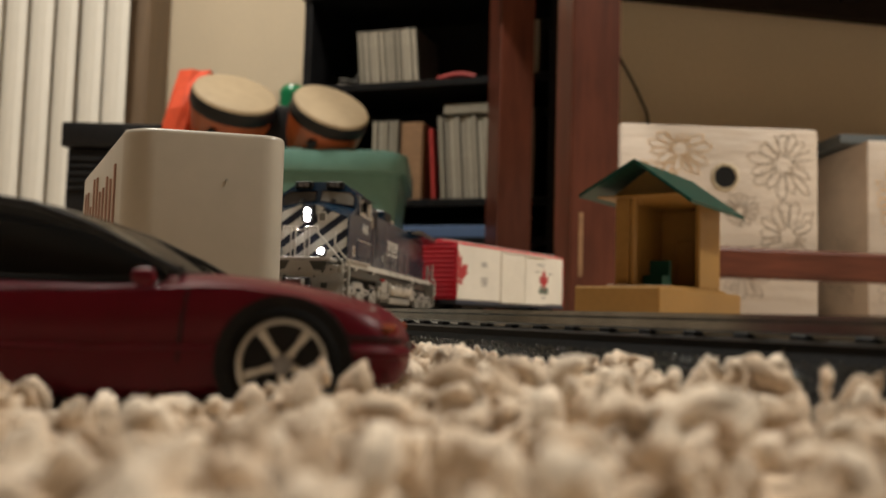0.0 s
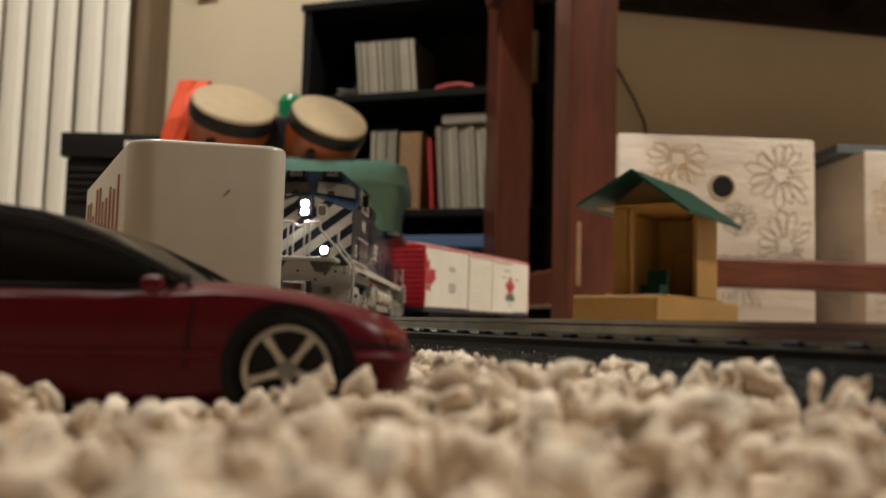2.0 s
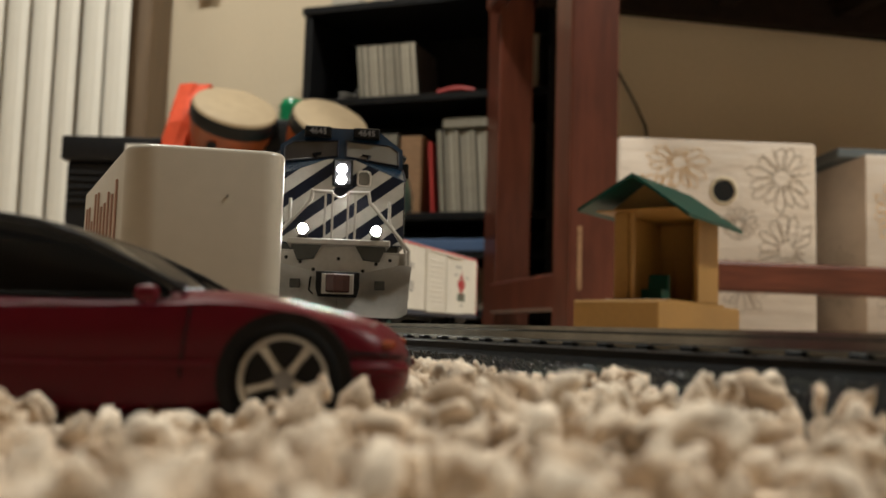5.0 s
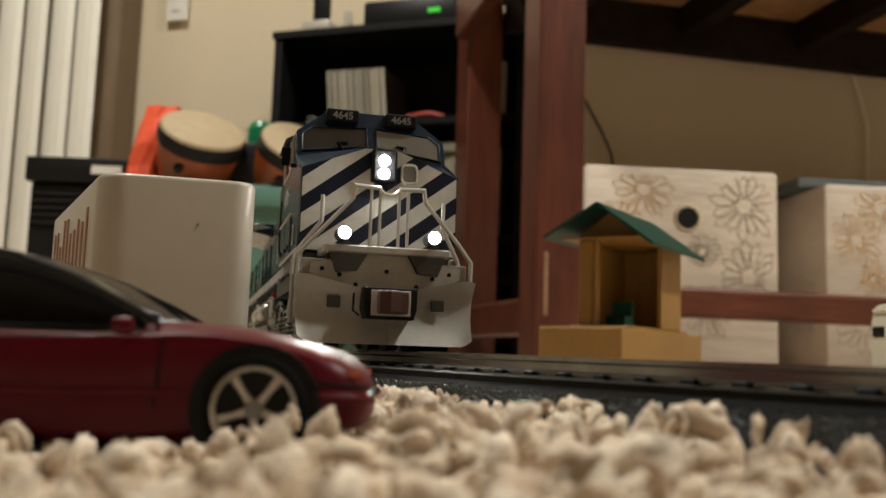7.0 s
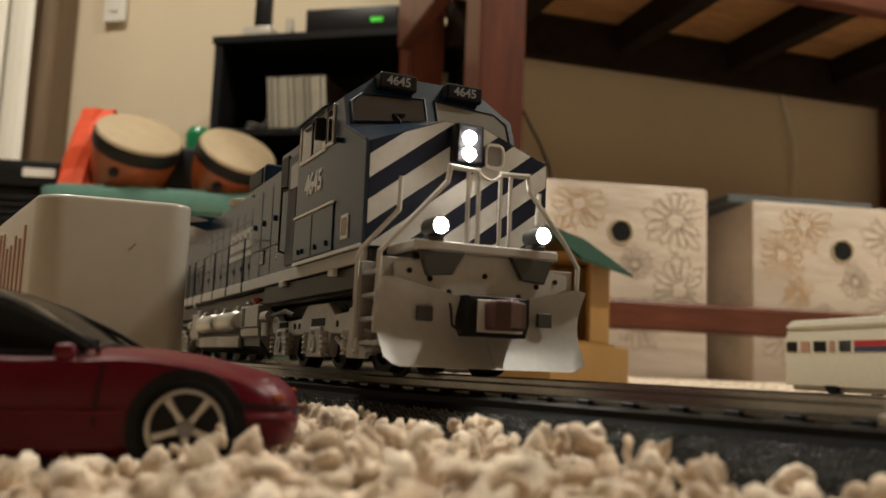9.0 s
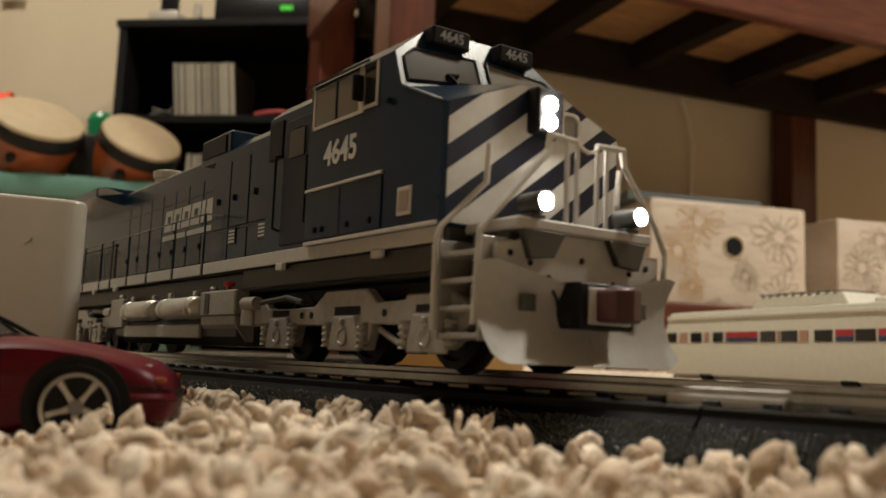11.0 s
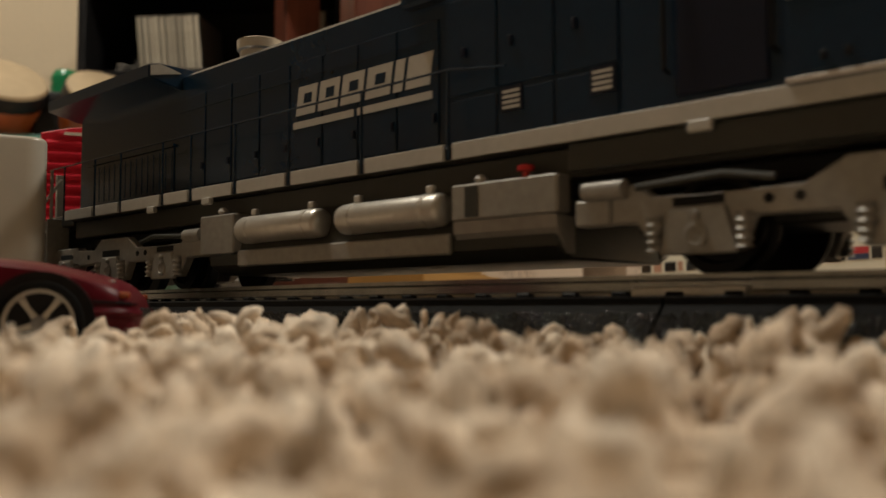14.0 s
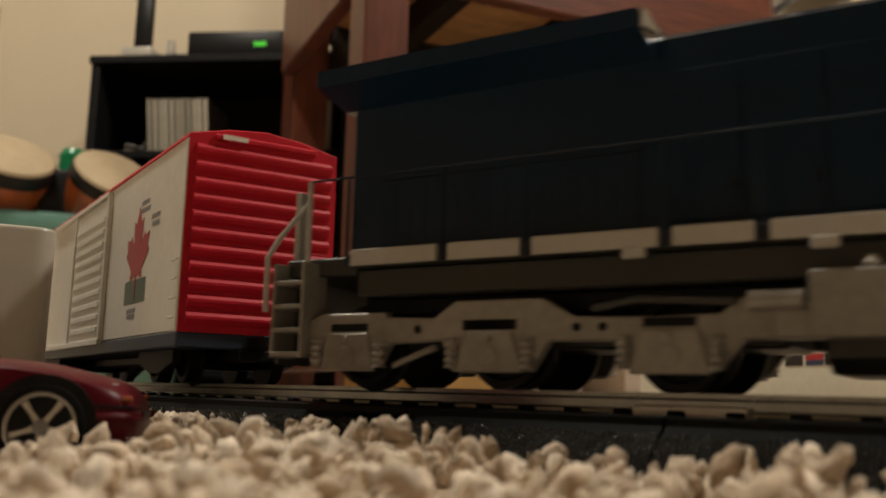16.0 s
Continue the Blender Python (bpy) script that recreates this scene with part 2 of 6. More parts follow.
def mesh_of(name, bm, smooth=False):
    bmesh.ops.recalc_face_normals(bm, faces=bm.faces[:])
    data = bpy.data.meshes.new(name)
    bm.to_mesh(data)
    bm.free()
    if smooth:
        for p in data.polygons:
            p.use_smooth = True
        data.set_sharp_from_angle(angle=radians(38))
    return data


def thing(name, label, category, m=None, bm=None, material_=None, group="", kind="", smooth=False):
    ob = new(name, mesh_of(name, bm, smooth) if bm is not None else None)
    if material_:
        ob.data.materials.append(M[material_])
    if m is not None:
        ob.matrix_world = m
    return tagged(ob, label, category, group, kind)


def part(name, bm, material_, parent, label="", m=None, smooth=False):
    ob = new(name, mesh_of(name, bm, smooth))
    ob.data.materials.append(M[material_])
    ob.parent = parent
    if m is not None:
        ob.matrix_basis = m
    if label:
        ob["label"] = label
    return ob


def text_mesh(body, size):
    """The body in the built-in font as a flat bmesh in the xy plane, centred."""
    cu = bpy.data.curves.new("text", "FONT")
    cu.offset = size * 0.022
    cu.body, cu.size, cu.align_x, cu.align_y, cu.extrude = body, size, "CENTER", "CENTER", size * 0.02
    tmp = bpy.data.objects.new("text", cu)
    scene.collection.objects.link(tmp)
    deps = bpy.context.evaluated_depsgraph_get()
    data = bpy.data.meshes.new_from_object(tmp.evaluated_get(deps))
    bm = bm_new()
    bm.from_mesh(data)
    bpy.data.objects.remove(tmp)
    bpy.data.curves.remove(cu)
    bpy.data.meshes.remove(data)
    return bm


# ---- the room ----
thing("floor", "beige looped pile carpet floor", "floor", bm=box(-5.2, 3.4, -5.3, 2.9, -0.02, 0.0), material_="carpet_base", kind="structure")
# out of view, added so that lamp light bounces back down
thing("ceiling", "plain off-white ceiling out of view, added for bounced light", "ceiling", bm=box(-5.2, 3.4, -5.3, 2.9, 2.4, 2.45), material_="ceiling_paint", kind="structure")

SHELF_DIR = pose(-0.3245, 1.9975, 0, 0, 0, -19.5)


def wall(name, a, b, label="beige wall out of view, added to close the room for bounced light"):
    a, b = Vector(a), Vector(b)
    d = b - a
    m = Matrix.Translation((a.x, a.y, 0)) @ Matrix.Rotation(math.atan2(d.y, d.x), 4, "Z")
    return thing(name, label, "wall", m=m, bm=box(0, d.length, 0, 0.08, 0, 2.4), material_="wall_paint", kind="structure")


wall("wall_north", (-0.80, 2.46), (0.55, 1.99), "warm beige wall out of view, added to close the room for bounced light behind the bookcase")
wall("wall_bed", (0.30, 1.821), (3.4, 2.426), "beige wall out of view, added to close the room for bounced light in shade behind the bed")
# unseen walls, set far off to keep bounced light and reflections dim
wall("wall_east", (3.3, 2.6), (3.3, -5.3))
wall("wall_south", (3.4, -5.2), (-5.2, -5.2))
wall("wall_west", (-5.1, -5.3), (-5.1, 2.9))
wall("wall_far", (-5.2, 2.75), (-0.6, 2.75))
# dark brown upright between the blind and the beige wall
thing("door_jamb", "dark brown upright strip beside the blind", "trim", bm=box(-0.845, -0.765, 2.28, 2.50, 0, 2.3, 0.004), material_="strip_brown", kind="structure")
sw = thing("light_switch", "white plastic wall switch plate on the beige wall", "switch", m=pose(-0.652, 2.395, 0.925, 0, 0, -19.2))
part("plate", box(-0.032, 0.032, -0.008, -0.001, -0.05, 0.05, 0.002), "switch_white", sw)
part("rocker", box(-0.012, 0.012, -0.012, -0.0083, -0.022, 0.022, 0.001), "switch_white", sw)

# vertical blind
blind = thing("window_blind", "white vertical slat window blind, hanging closed", "blind", m=pose(-0.80, 2.22, 0))
part("head_rail", box(-0.95, 0.03, -0.02, 0.03, 2.0505, 2.10, 0.003), "blind", blind)
for k in range(15):
    bm = bm_new()
    pts = [(-0.034, 0.006), (-0.02, -0.001), (0.0, -0.003), (0.02, -0.001), (0.034, 0.006), (0.034, 0.0085), (0.0, -0.0005), (-0.034, 0.0085)]
    add_prism(bm, pts, "z", 0.02, 2.05)
    part("slat", bm, "blind", blind, m=pose(-0.030 - 0.0632 * k, 0.003 * (k % 2), 0, 0, 0, -17 - 3 * ((k * 7) % 3)))

# bed: posts, rails, slats
bed = thing("bed_frame", "reddish-brown stained wooden bed frame with square posts", "bed", m=pose(0.166, 1.2, 0, 0, 0, 11))
part("post", box(0, 0.068, 0, 0.07, 0, 0.95, 0.003, 2), "red_wood", bed, "dark red-brown wooden post with wood grain")
part("post", box(0.029, 0.096, 0.504, 0.60, 0, 0.95, 0.003, 2), "red_wood", bed)
part("post", box(1.86, 1.93, 0, 0.07, 0, 0.95, 0.003, 2), "red_wood", bed)
part("post", box(1.205, 1.285, 0.502, 0.57, 0, 0.95, 0.003, 2), "red_wood", bed)
part("stretcher", box(0.0685, 1.8595, 0.018, 0.045, 0.072, 0.115, 0.005, 2), "red_wood_flat", bed)
part("side_rail", box(0.0685, 1.8595, 0.006, 0.035, 0.612, 0.76, 0.004, 2), "red_wood_flat", bed)
part("side_rail", box(0.0965, 1.86, 0.47, 0.50, 0.63, 0.72, 0.003), "dark_underbed_wood", bed)
part("end_rail", box(0.018, 0.045, 0.071, 0.5035, 0.04, 0.095, 0.004), "red_wood", bed)
part("end_rail", box(0.0, 0.028, 0.071, 0.5035, 0.612, 0.80, 0.004), "red_wood", bed)
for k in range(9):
    part("slat", box(0.19 + 0.265 * k, 0.23 + 0.265 * k, 0.036, 0.469, 0.66, 0.7200, 0.002), "dark_underbed_wood", bed)
part("base_board", box(0.097, 1.86, 0.036, 0.4995, 0.7205, 0.735), "board_wood", bed)
# near-black strip added behind the rail to keep lamp light off the wall
part("back_board", box(0.097, 1.86, 0.5005, 0.575, 0.7205, 0.735), "dark_underbed_wood", bed)
bm = bm_new()
add_box(bm, 0.012, 0.018, -0.0012, 0.0, 0.065, 0.15, 0.0005)
part("worn_patch", bm, "slat_wood", bed, "bare pale chip in the stained post")

# cords at the wall
bm = bm_new()
add_tube(bm, [(0.325, 1.815, 0.58), (0.353, 1.815, 0.525), (0.383, 1.822, 0.475), (0.405, 1.828, 0.43), (0.416, 1.83, 0.36), (0.42, 1.83, 0.0)], 0.0028, 8)
thing("dark_cord", "dark power cord hanging along the wall", "cord", bm=bm, material_="black_plastic")
bm = bm_new()
add_tube(bm, [(0.95, 1.935, 0.72), (0.965, 1.938, 0.67), (0.99, 1.942, 0.60), (1.005, 1.945, 0.54), (1.003, 1.945, 0.47), (0.997, 1.944, 0.3), (0.997, 1.944, 0.0)], 0.003, 8)
thing("pale_cord", "thin pale cord hanging down the wall", "cord", bm=bm, material_="cable_white")

# bookcase
case = thing("bookcase", "black wooden bookcase with open shelves, half full", "bookcase", m=SHELF_DIR)
for nm, b in (("side_panel", (0, 0.018, 0, 0.26, 0, 0.70)), ("side_panel", (0.56, 0.578, 0, 0.26, 0, 0.70)), ("top_board", (-0.004, 0.582, -0.006, 0.262, 0.7005, 0.717)),
              ("shelf", (0.0185, 0.5595, 0.003, 0.25, 0.49, 0.506)), ("shelf", (0.0185, 0.5595, 0.003, 0.25, 0.235, 0.251)), ("shelf", (0.0185, 0.5595, 0.003, 0.25, 0.154, 0.17)),
              ("shelf", (0.0185, 0.5595, 0.003, 0.25, 0.03, 0.048)), ("back_panel", (0.0185, 0.5595, 0.2505, 0.259, 0.01, 0.70))):
    part(nm, box(*b, 0.0012), "black_wood", case)


def on_shelf(x, y, z, tilt=0.0, turn=0.0):
    return SHELF_DIR @ pose(x, y, z, 0, tilt, turn)


def disc_case(m, w, d, h, spine="case_plastic", name="disc_case", label="plastic disc case with a pale paper spine", group="disc cases"):
    ob = thing(name, label, "case", m=m, group=group)
    part("shell", box(0, w, 0.0015, d, 0, h, 0.0006), "case_dark", ob)
    part("spine", box(w * 0.08, w * 0.92, 0, 0.0013, 0.003, h - 0.003), spine, ob)
    return ob


for k in range(11):
    disc_case(on_shelf(0.1275 + 0.0127 * k, 0.03 + 0.002 * (k % 3), 0.5065, -5.5), 0.0117, 0.14, 0.125)
for k in range(11):
    disc_case(on_shelf(0.322 + 0.0125 * k, 0.035 + 0.003 * ((k * 5) % 3), 0.2515, -4.0), 0.0115, 0.16, 0.182, "case_plastic", "magazine", "pale-spined magazine standing on the shelf", "magazines on the shelf")
for k in range(5):
    disc_case(on_shelf(0.166 + 0.0122 * k, 0.02 + 0.004 * (k % 2), 0.2515, 0), 0.0112, 0.19, 0.175, "case_plastic", "magazine", "pale-spined magazine standing on the shelf", "magazines on the shelf")
thing("brown_folder", "brown cardboard folder standing on the shelf", "folder", m=on_shelf(0.229, 0.03, 0.2515), bm=box(0, 0.05, 0, 0.18, 0, 0.17, 0.002), material_="slat_wood")
thing("red_book", "thin red book leaning on the shelf", "book", m=on_shelf(0.303, 0.03, 0.2515, -4), bm=box(0, 0.009, 0, 0.16, 0, 0.155, 0.001), material_="red_book")
thing("clear_case", "clear plastic case lying on the magazines", "case", m=on_shelf(0.325, 0.03, 0.4345), bm=box(0, 0.13, 0, 0.14, 0, 0.022, 0.002), material_="case_plastic")
thing("blue_book", "blue book lying flat on the lower shelf", "book", m=on_shelf(0.24, 0.02, 0.1705), bm=box(0, 0.22, 0, 0.16, 0, 0.026, 0.002), material_="blue_book")
thing("brown_carton", "plain brown carton in the lower shelf", "carton", m=on_shelf(0.30, 0.06, 0.0485), bm=box(0, 0.2, 0, 0.16, 0, 0.09, 0.002), material_="box_side")
bm = bm_new()
add_tube(bm, [(0.0, 0, 0.006), (0.03, 0, 0.012), (0.055, 0.0, 0.013), (0.085, 0, 0.006)], 0.006, 10)
thing("red_toy", "small red plastic toy lying on the shelf", "toy", m=on_shelf(0.31, 0.03, 0.5065), bm=bm, material_="red_book", smooth=True)
bm = bm_new()
for k in range(14):
    a = k * 0.9
    add_tube(bm, [(0.02 * math.cos(a), 0.02 * math.sin(a * 1.3), 0.004 + 0.002 * k), (0.022 * math.cos(a + 0.9), 0.02 * math.sin(a * 1.3 + 1.1), 0.004 + 0.002 * (k + 1))], 0.002, 6)
thing("cable_coil", "tangled grey cable coil on the shelf", "cable", m=on_shelf(0.09, 0.06, 0.5065), bm=bm, material_="loco_grey")
for k in range(3):
    disc_case(on_shelf(0.495 + 0.0125 * k, 0.03, 0.5065, 0), 0.0115, 0.14, 0.12)
    disc_case(on_shelf(0.488 + 0.0125 * k, 0.03, 0.2515, 0), 0.0115, 0.14, 0.19, "case_plastic", "magazine", "pale-spined magazine standing on the shelf", "magazines on the shelf")

router = thing("router", "black plastic router with a green light on the bookcase", "router", m=on_shelf(0.20, 0.03, 0.7175))
part("body", box(0, 0.215, 0, 0.15, 0.003, 0.066, 0.006, 2), "black_plastic", router, smooth=True)
part("indicator", box(0.152, 0.180, -0.0012, -0.0002, 0.028, 0.039, 0.0004), "green_led", router, "glowing green indicator light")
for x in (0.02, 0.19):
    part("foot", box(x, x + 0.012, 0.01, 0.022, 0, 0.0025), "rubber", router)
part("lid", box(0.03, 0.09, 0.03, 0.09, 0.0662, 0.076, 0.003), "white_plastic", router)
phone = thing("cordless_phone", "black cordless telephone standing in a white dock", "telephone", m=on_shelf(0.048, 0.03, 0.7175))
part("dock", box(0, 0.07, 0, 0.07, 0, 0.035, 0.006, 2), "white_plastic", phone, smooth=True)
part("handset", box(0.018, 0.056, 0.018, 0.042, 0.0355, 0.165, 0.006, 2), "black_plastic", phone, smooth=True)
part("antenna", add_cyl(bm_new(), (0.10, 0.04, 0.0), (0.098, 0.04, 0.06), 0.012, 0.009, 12), "white_plastic", phone)


# storage boxes
def flower(w_line, size, petals, seed, cx, cz):
    """Line-drawn flower as thin raised strips in the xz plane."""
    rnd = random.Random(seed)
    bm = bm_new()
    for k in range(petals):
        a = 2 * math.pi * k / petals + rnd.uniform(-0.1, 0.1)
        le, wd = size * rnd.uniform(0.75, 1.1), size * rnd.uniform(0.10, 0.16)
        pts = [(0.22, 0.0), (0.5, 0.8), (0.82, 1.0), (1.0, 0.0), (0.82, -1.0), (0.5, -0.8), (0.22, 0.0)]
        world_pts = []
        for u, v in pts:
            x, z = u * le, v * wd
            world_pts.append((cx + x * math.cos(a) - z * math.sin(a), cz + x * math.sin(a) + z * math.cos(a)))
        for (xa, za), (xb, zb) in zip(world_pts, world_pts[1:]):
            d = Vector((xb - xa, zb - za))
            n = Vector((-d.y, d.x)).normalized() * w_line / 2
            vs = [bm.verts.new((x, -0.0006, z)) for x, z in ((xa + n.x, za + n.y), (xb + n.x, zb + n.y), (xb - n.x, zb - n.y), (xa - n.x, za - n.y))]
            bm.faces.new(vs)
    return bm


def clip_flower(bm, w, h):
    """Drop the strips that leave the front of a box."""
    bad = [f for f in bm.faces if any(v.co.x < 0.008 or v.co.x > w - 0.008 or v.co.z < 0.01 or v.co.z > h - 0.008 for v in f.verts)]
    bmesh.ops.delete(bm, geom=bad, context="FACES")
    return bm


def storage_box(m, w, d, h, seed, foil):
    rnd = random.Random(seed)
    ob = thing("storage_box", "cream fabric storage box with printed flowers and a metal grommet", "storage box", m=m, group="storage boxes under the bed")
    bm = box(0, w, 0, d, 0, h, 0.006, 2)
    part("body", bm, "box_cloth", ob, smooth=True)
    part("lid", box(-0.003, w + 0.003, -0.003, d + 0.003, h + 0.0005, h + 0.012, 0.003, 2), "box_cloth", ob) if foil == 2 else None
    bm = add_lathe(bm_new(), [(0.0165, -0.0015), (0.0175, 0.002), (0.0205, 0.002), (0.022, 0.0005)], 24)
    bmesh.ops.delete(bm, geom=[f for f in bm.faces if len(f.verts) > 4], context="FACES_ONLY")
    g = part("grommet", bm, "brass", ob, "round metal grommet with a dark hole", m=pose(w * 0.525, 0, h * 0.745, 90))
    part("hole", add_cyl(bm_new(), (0, 0, 0.0002), (0, 0, 0.0008), 0.0168, n=24), "hole", g)
    spots = [(0.30, 0.88, 0.05, "foil_print"), (0.17, 0.70, 0.048, "foil_print"), (0.26, 0.50, 0.03, "foil_print"), (0.82, 0.82, 0.06, "ink_print"), (0.84, 0.46, 0.055, "ink_print"), (0.60, 0.58, 0.03, "ink_print"),
             (0.62, 0.28, 0.045, "ink_print"), (0.20, 0.25, 0.05, "ink_print"), (0.42, 0.36, 0.03, "ink_print")]
    for k, (u, v, s, mt) in enumerate(spots):
        part("flower_print", clip_flower(flower(0.0012, s, 15, seed * 20 + k, u * w, v * h), w, h), mt if foil else "ink_print", ob, "printed outline flower")
    for k, (u, v, s) in enumerate(((0.3, 0.75, 0.05), (0.75, 0.35, 0.06))):
        bm = clip_flower(flower(0.0012, s, 15, seed * 30 + k, u * d, v * h), d, h)
        part("flower_print", bm, "ink_print", ob, m=pose(0, d, 0, 0, 0, -90))
    return ob


boxes = [storage_box(pose(0.2655, 1.3785, 0.0, 0, 0, 2.5), 0.309, 0.30, 0.311, 1, 1), storage_box(pose(0.666, 1.43, 0.0, 0, 0, 2.5), 0.309, 0.30, 0.305, 2, 1),
         storage_box(pose(1.05, 1.46, 0.0, 0, 0, 2.5), 0.309, 0.30, 0.298, 3, 0)]
tagged(boxes[2], "cream fabric storage box with faded dark printed flowers")
thing("grey_folder", "grey-green folder lying on the fabric box", "folder", m=pose(0.64, 1.47, 0.3055, 0, 0, 2.5), bm=box(0, 0.27, 0, 0.22, 0, 0.016, 0.002), material_="grey_board")

# tubs and what lies on them
tub = thing("storage_tub", "teal plastic storage tub with a wide rim", "tub", m=pose(-0.485, 1.42, 0))
bm = bm_new()
lo, hi = rounded_rect(0.03, 0.395, 0.03, 0.31, 0.03), rounded_rect(0.012, 0.412, 0.012, 0.328, 0.03)
va, vb = [bm.verts.new((x, y, 0)) for x, y in lo], [bm.verts.new((x, y, 0.23)) for x, y in hi]
for k in range(len(va)):
    bm.faces.new((va[k], va[(k + 1) % len(va)], vb[(k + 1) % len(va)], vb[k]))
bm.faces.new(va[::-1]), bm.faces.new(vb)
part("body", bm, "teal_plastic", tub, smooth=True)
part("rim", add_prism(bm_new(), rounded_rect(0, 0.424, 0, 0.34, 0.035), "z", 0.2303, 0.262, 0.003, 2), "teal_plastic", tub, "teal rim and lid", smooth=True)
part("lid", add_prism(bm_new(), rounded_rect(0.015, 0.409, 0.015, 0.325, 0.03), "z", 0.2622, 0.268, 0.002, 1), "teal_plastic", tub, smooth=True)
bin_ = thing("black_bin", "black ribbed plastic bin with a white label", "bin", m=pose(-0.63, 1.50, 0))
part("body", box(0, 0.20, 0, 0.22, 0, 0.27, 0.006, 2), "black_plastic", bin_, smooth=True)
part("rim", box(-0.008, 0.208, -0.008, 0.228, 0.2705, 0.312, 0.004, 2), "black_plastic", bin_, smooth=True)
for k in range(5):
    part("rib", box(0.004, 0.196, -0.004, -0.0005, 0.20 + 0.012 * k, 0.205 + 0.012 * k, 0.001), "black_plastic", bin_)
part("label", box(0.10, 0.15, -0.0095, -0.0082, 0.285, 0.299), "switch_white", bin_, "small white label")


def drum(name, centre, normal, r, length):
    n = Vector(normal).normalized()
    q = n.to_track_quat("Z", "Y").to_matrix().to_4x4()
    m = Matrix.Translation(centre) @ q
    prof = [(r * 0.72, -length), (r * 0.86, -length * 0.8), (r * 0.97, -length * 0.5), (r * 1.03, -length * 0.22)]
    part("barrel", add_lathe(bm_new(), prof, 40, m), "drum_wood", bongo, "orange-brown varnished barrel", smooth=True)
    part("band", add_lathe(bm_new(), [(r * 1.035, -length * 0.22), (r * 1.055, -length * 0.2), (r * 1.05, -length * 0.06), (r * 1.02, -length * 0.02)], 40, m), "black_plastic", bongo, "dark rim band", smooth=True)
    part("skin", add_lathe(bm_new(), [(r * 1.02, -length * 0.02), (r * 0.985, length * 0.02), (r * 0.9, length * 0.035), (r * 0.5, length * 0.04), (0.002, length * 0.042)], 40, m), "drum_skin", bongo, "cream drum skin", smooth=True)
    part("lug", add_lathe(bm_new(), [(0.008, 0), (0.009, 0.004), (0.006, 0.008), (0.002, 0.009)], 14, Matrix.Translation(Vector(centre) + m.to_3x3() @ Vector((-r * 0.55, -r * 0.84, -length * 0.40))) @ pose(0, 0, 0, 80, 0, -25)), "black_plastic", bongo, smooth=True)


bongo = thing("bongo_drums", "pair of orange-brown toy bongo drums with cream skins", "bongo drums")
drum("drum", (-0.343, 1.455, 0.357), (0.27, -0.57, 0.80), 0.067, 0.115)
drum("drum", (-0.187, 1.455, 0.340), (0.35, -0.60, 0.74), 0.062, 0.105)
part("bridge", box(-0.30, -0.235, 1.47, 1.53, 0.2685, 0.345, 0.008, 2), "black_plastic", bongo, "black plastic bridge between the drums", smooth=True)
bm = bm_new()
rnd = random.Random(5)
rings = []
for k, (z, w, d) in enumerate(((0.2685, 0.066, 0.05), (0.30, 0.064, 0.042), (0.335, 0.064, 0.038), (0.375, 0.062, 0.03), (0.408, 0.056, 0.014))):
    cx = -0.452 + 0.006 * k
    rings.append([bm.verts.new((cx + w / 2 * math.cos(2 * math.pi * j / 12) + rnd.uniform(-0.004, 0.004), 1.52 + d * math.sin(2 * math.pi * j / 12) + rnd.uniform(-0.004, 0.004), z + (rnd.uniform(-0.005, 0.005) if k else 0))) for j in range(12)])
for a, b in zip(rings, rings[1:]):
    for j in range(12):
        bm.faces.new((a[j], a[(j + 1) % 12], b[(j + 1) % 12], b[j]))
bm.faces.new(rings[0][::-1]), bm.faces.new(rings[-1])
thing("orange_bag", "crumpled bright orange plastic bag on the tub", "bag", bm=bm, material_="orange_cloth")
bm = bm_new()
prof = [(0.018, 0)]
for k in range(9):
    prof += [(0.021, 0.003 + 0.012 * k), (0.019, 0.009 + 0.012 * k)]
prof += [(0.015, 0.112)]
add_lathe(bm, prof, 20)
thing("green_bottle", "ribbed green plastic bottle behind the drums", "bottle", m=pose(-0.265, 1.545, 0.2685) @ Matrix.Diagonal((1.15, 1.15, 1.12, 1)), bm=bm, material_="green_plastic", smooth=True)
# ---- railway ----
TIE_GAP = 0.0071


def place_on_track(s, off=0.0, z=0.0):
    p, d = track_at(s)
    return Matrix.Translation((p.x - d.y * off, p.y + d.x * off, z)) @ Matrix.Rotation(math.atan2(d.y, d.x), 4, "Z")


def sweep(bm, section, s0, s1, step=0.006, cap=True):
    """A section of (side, height) points swept along the track."""
    n = max(2, int((s1 - s0) / step))
    rings = []
    for k in range(n + 1):
        p, d = track_at(s0 + (s1 - s0) * k / n)
        left = Vector((-d.y, d.x, 0))
        rings.append([bm.verts.new(p + left * a + Vector((0, 0, b))) for a, b in section])
    for a, b in zip(rings, rings[1:]):
        for k in range(len(section)):
            j = (k + 1) % len(section)
            bm.faces.new((a[k], a[j], b[j], b[k]))
    if cap:
        bm.faces.new(rings[0][::-1])
        bm.faces.new(rings[-1])
    return bm


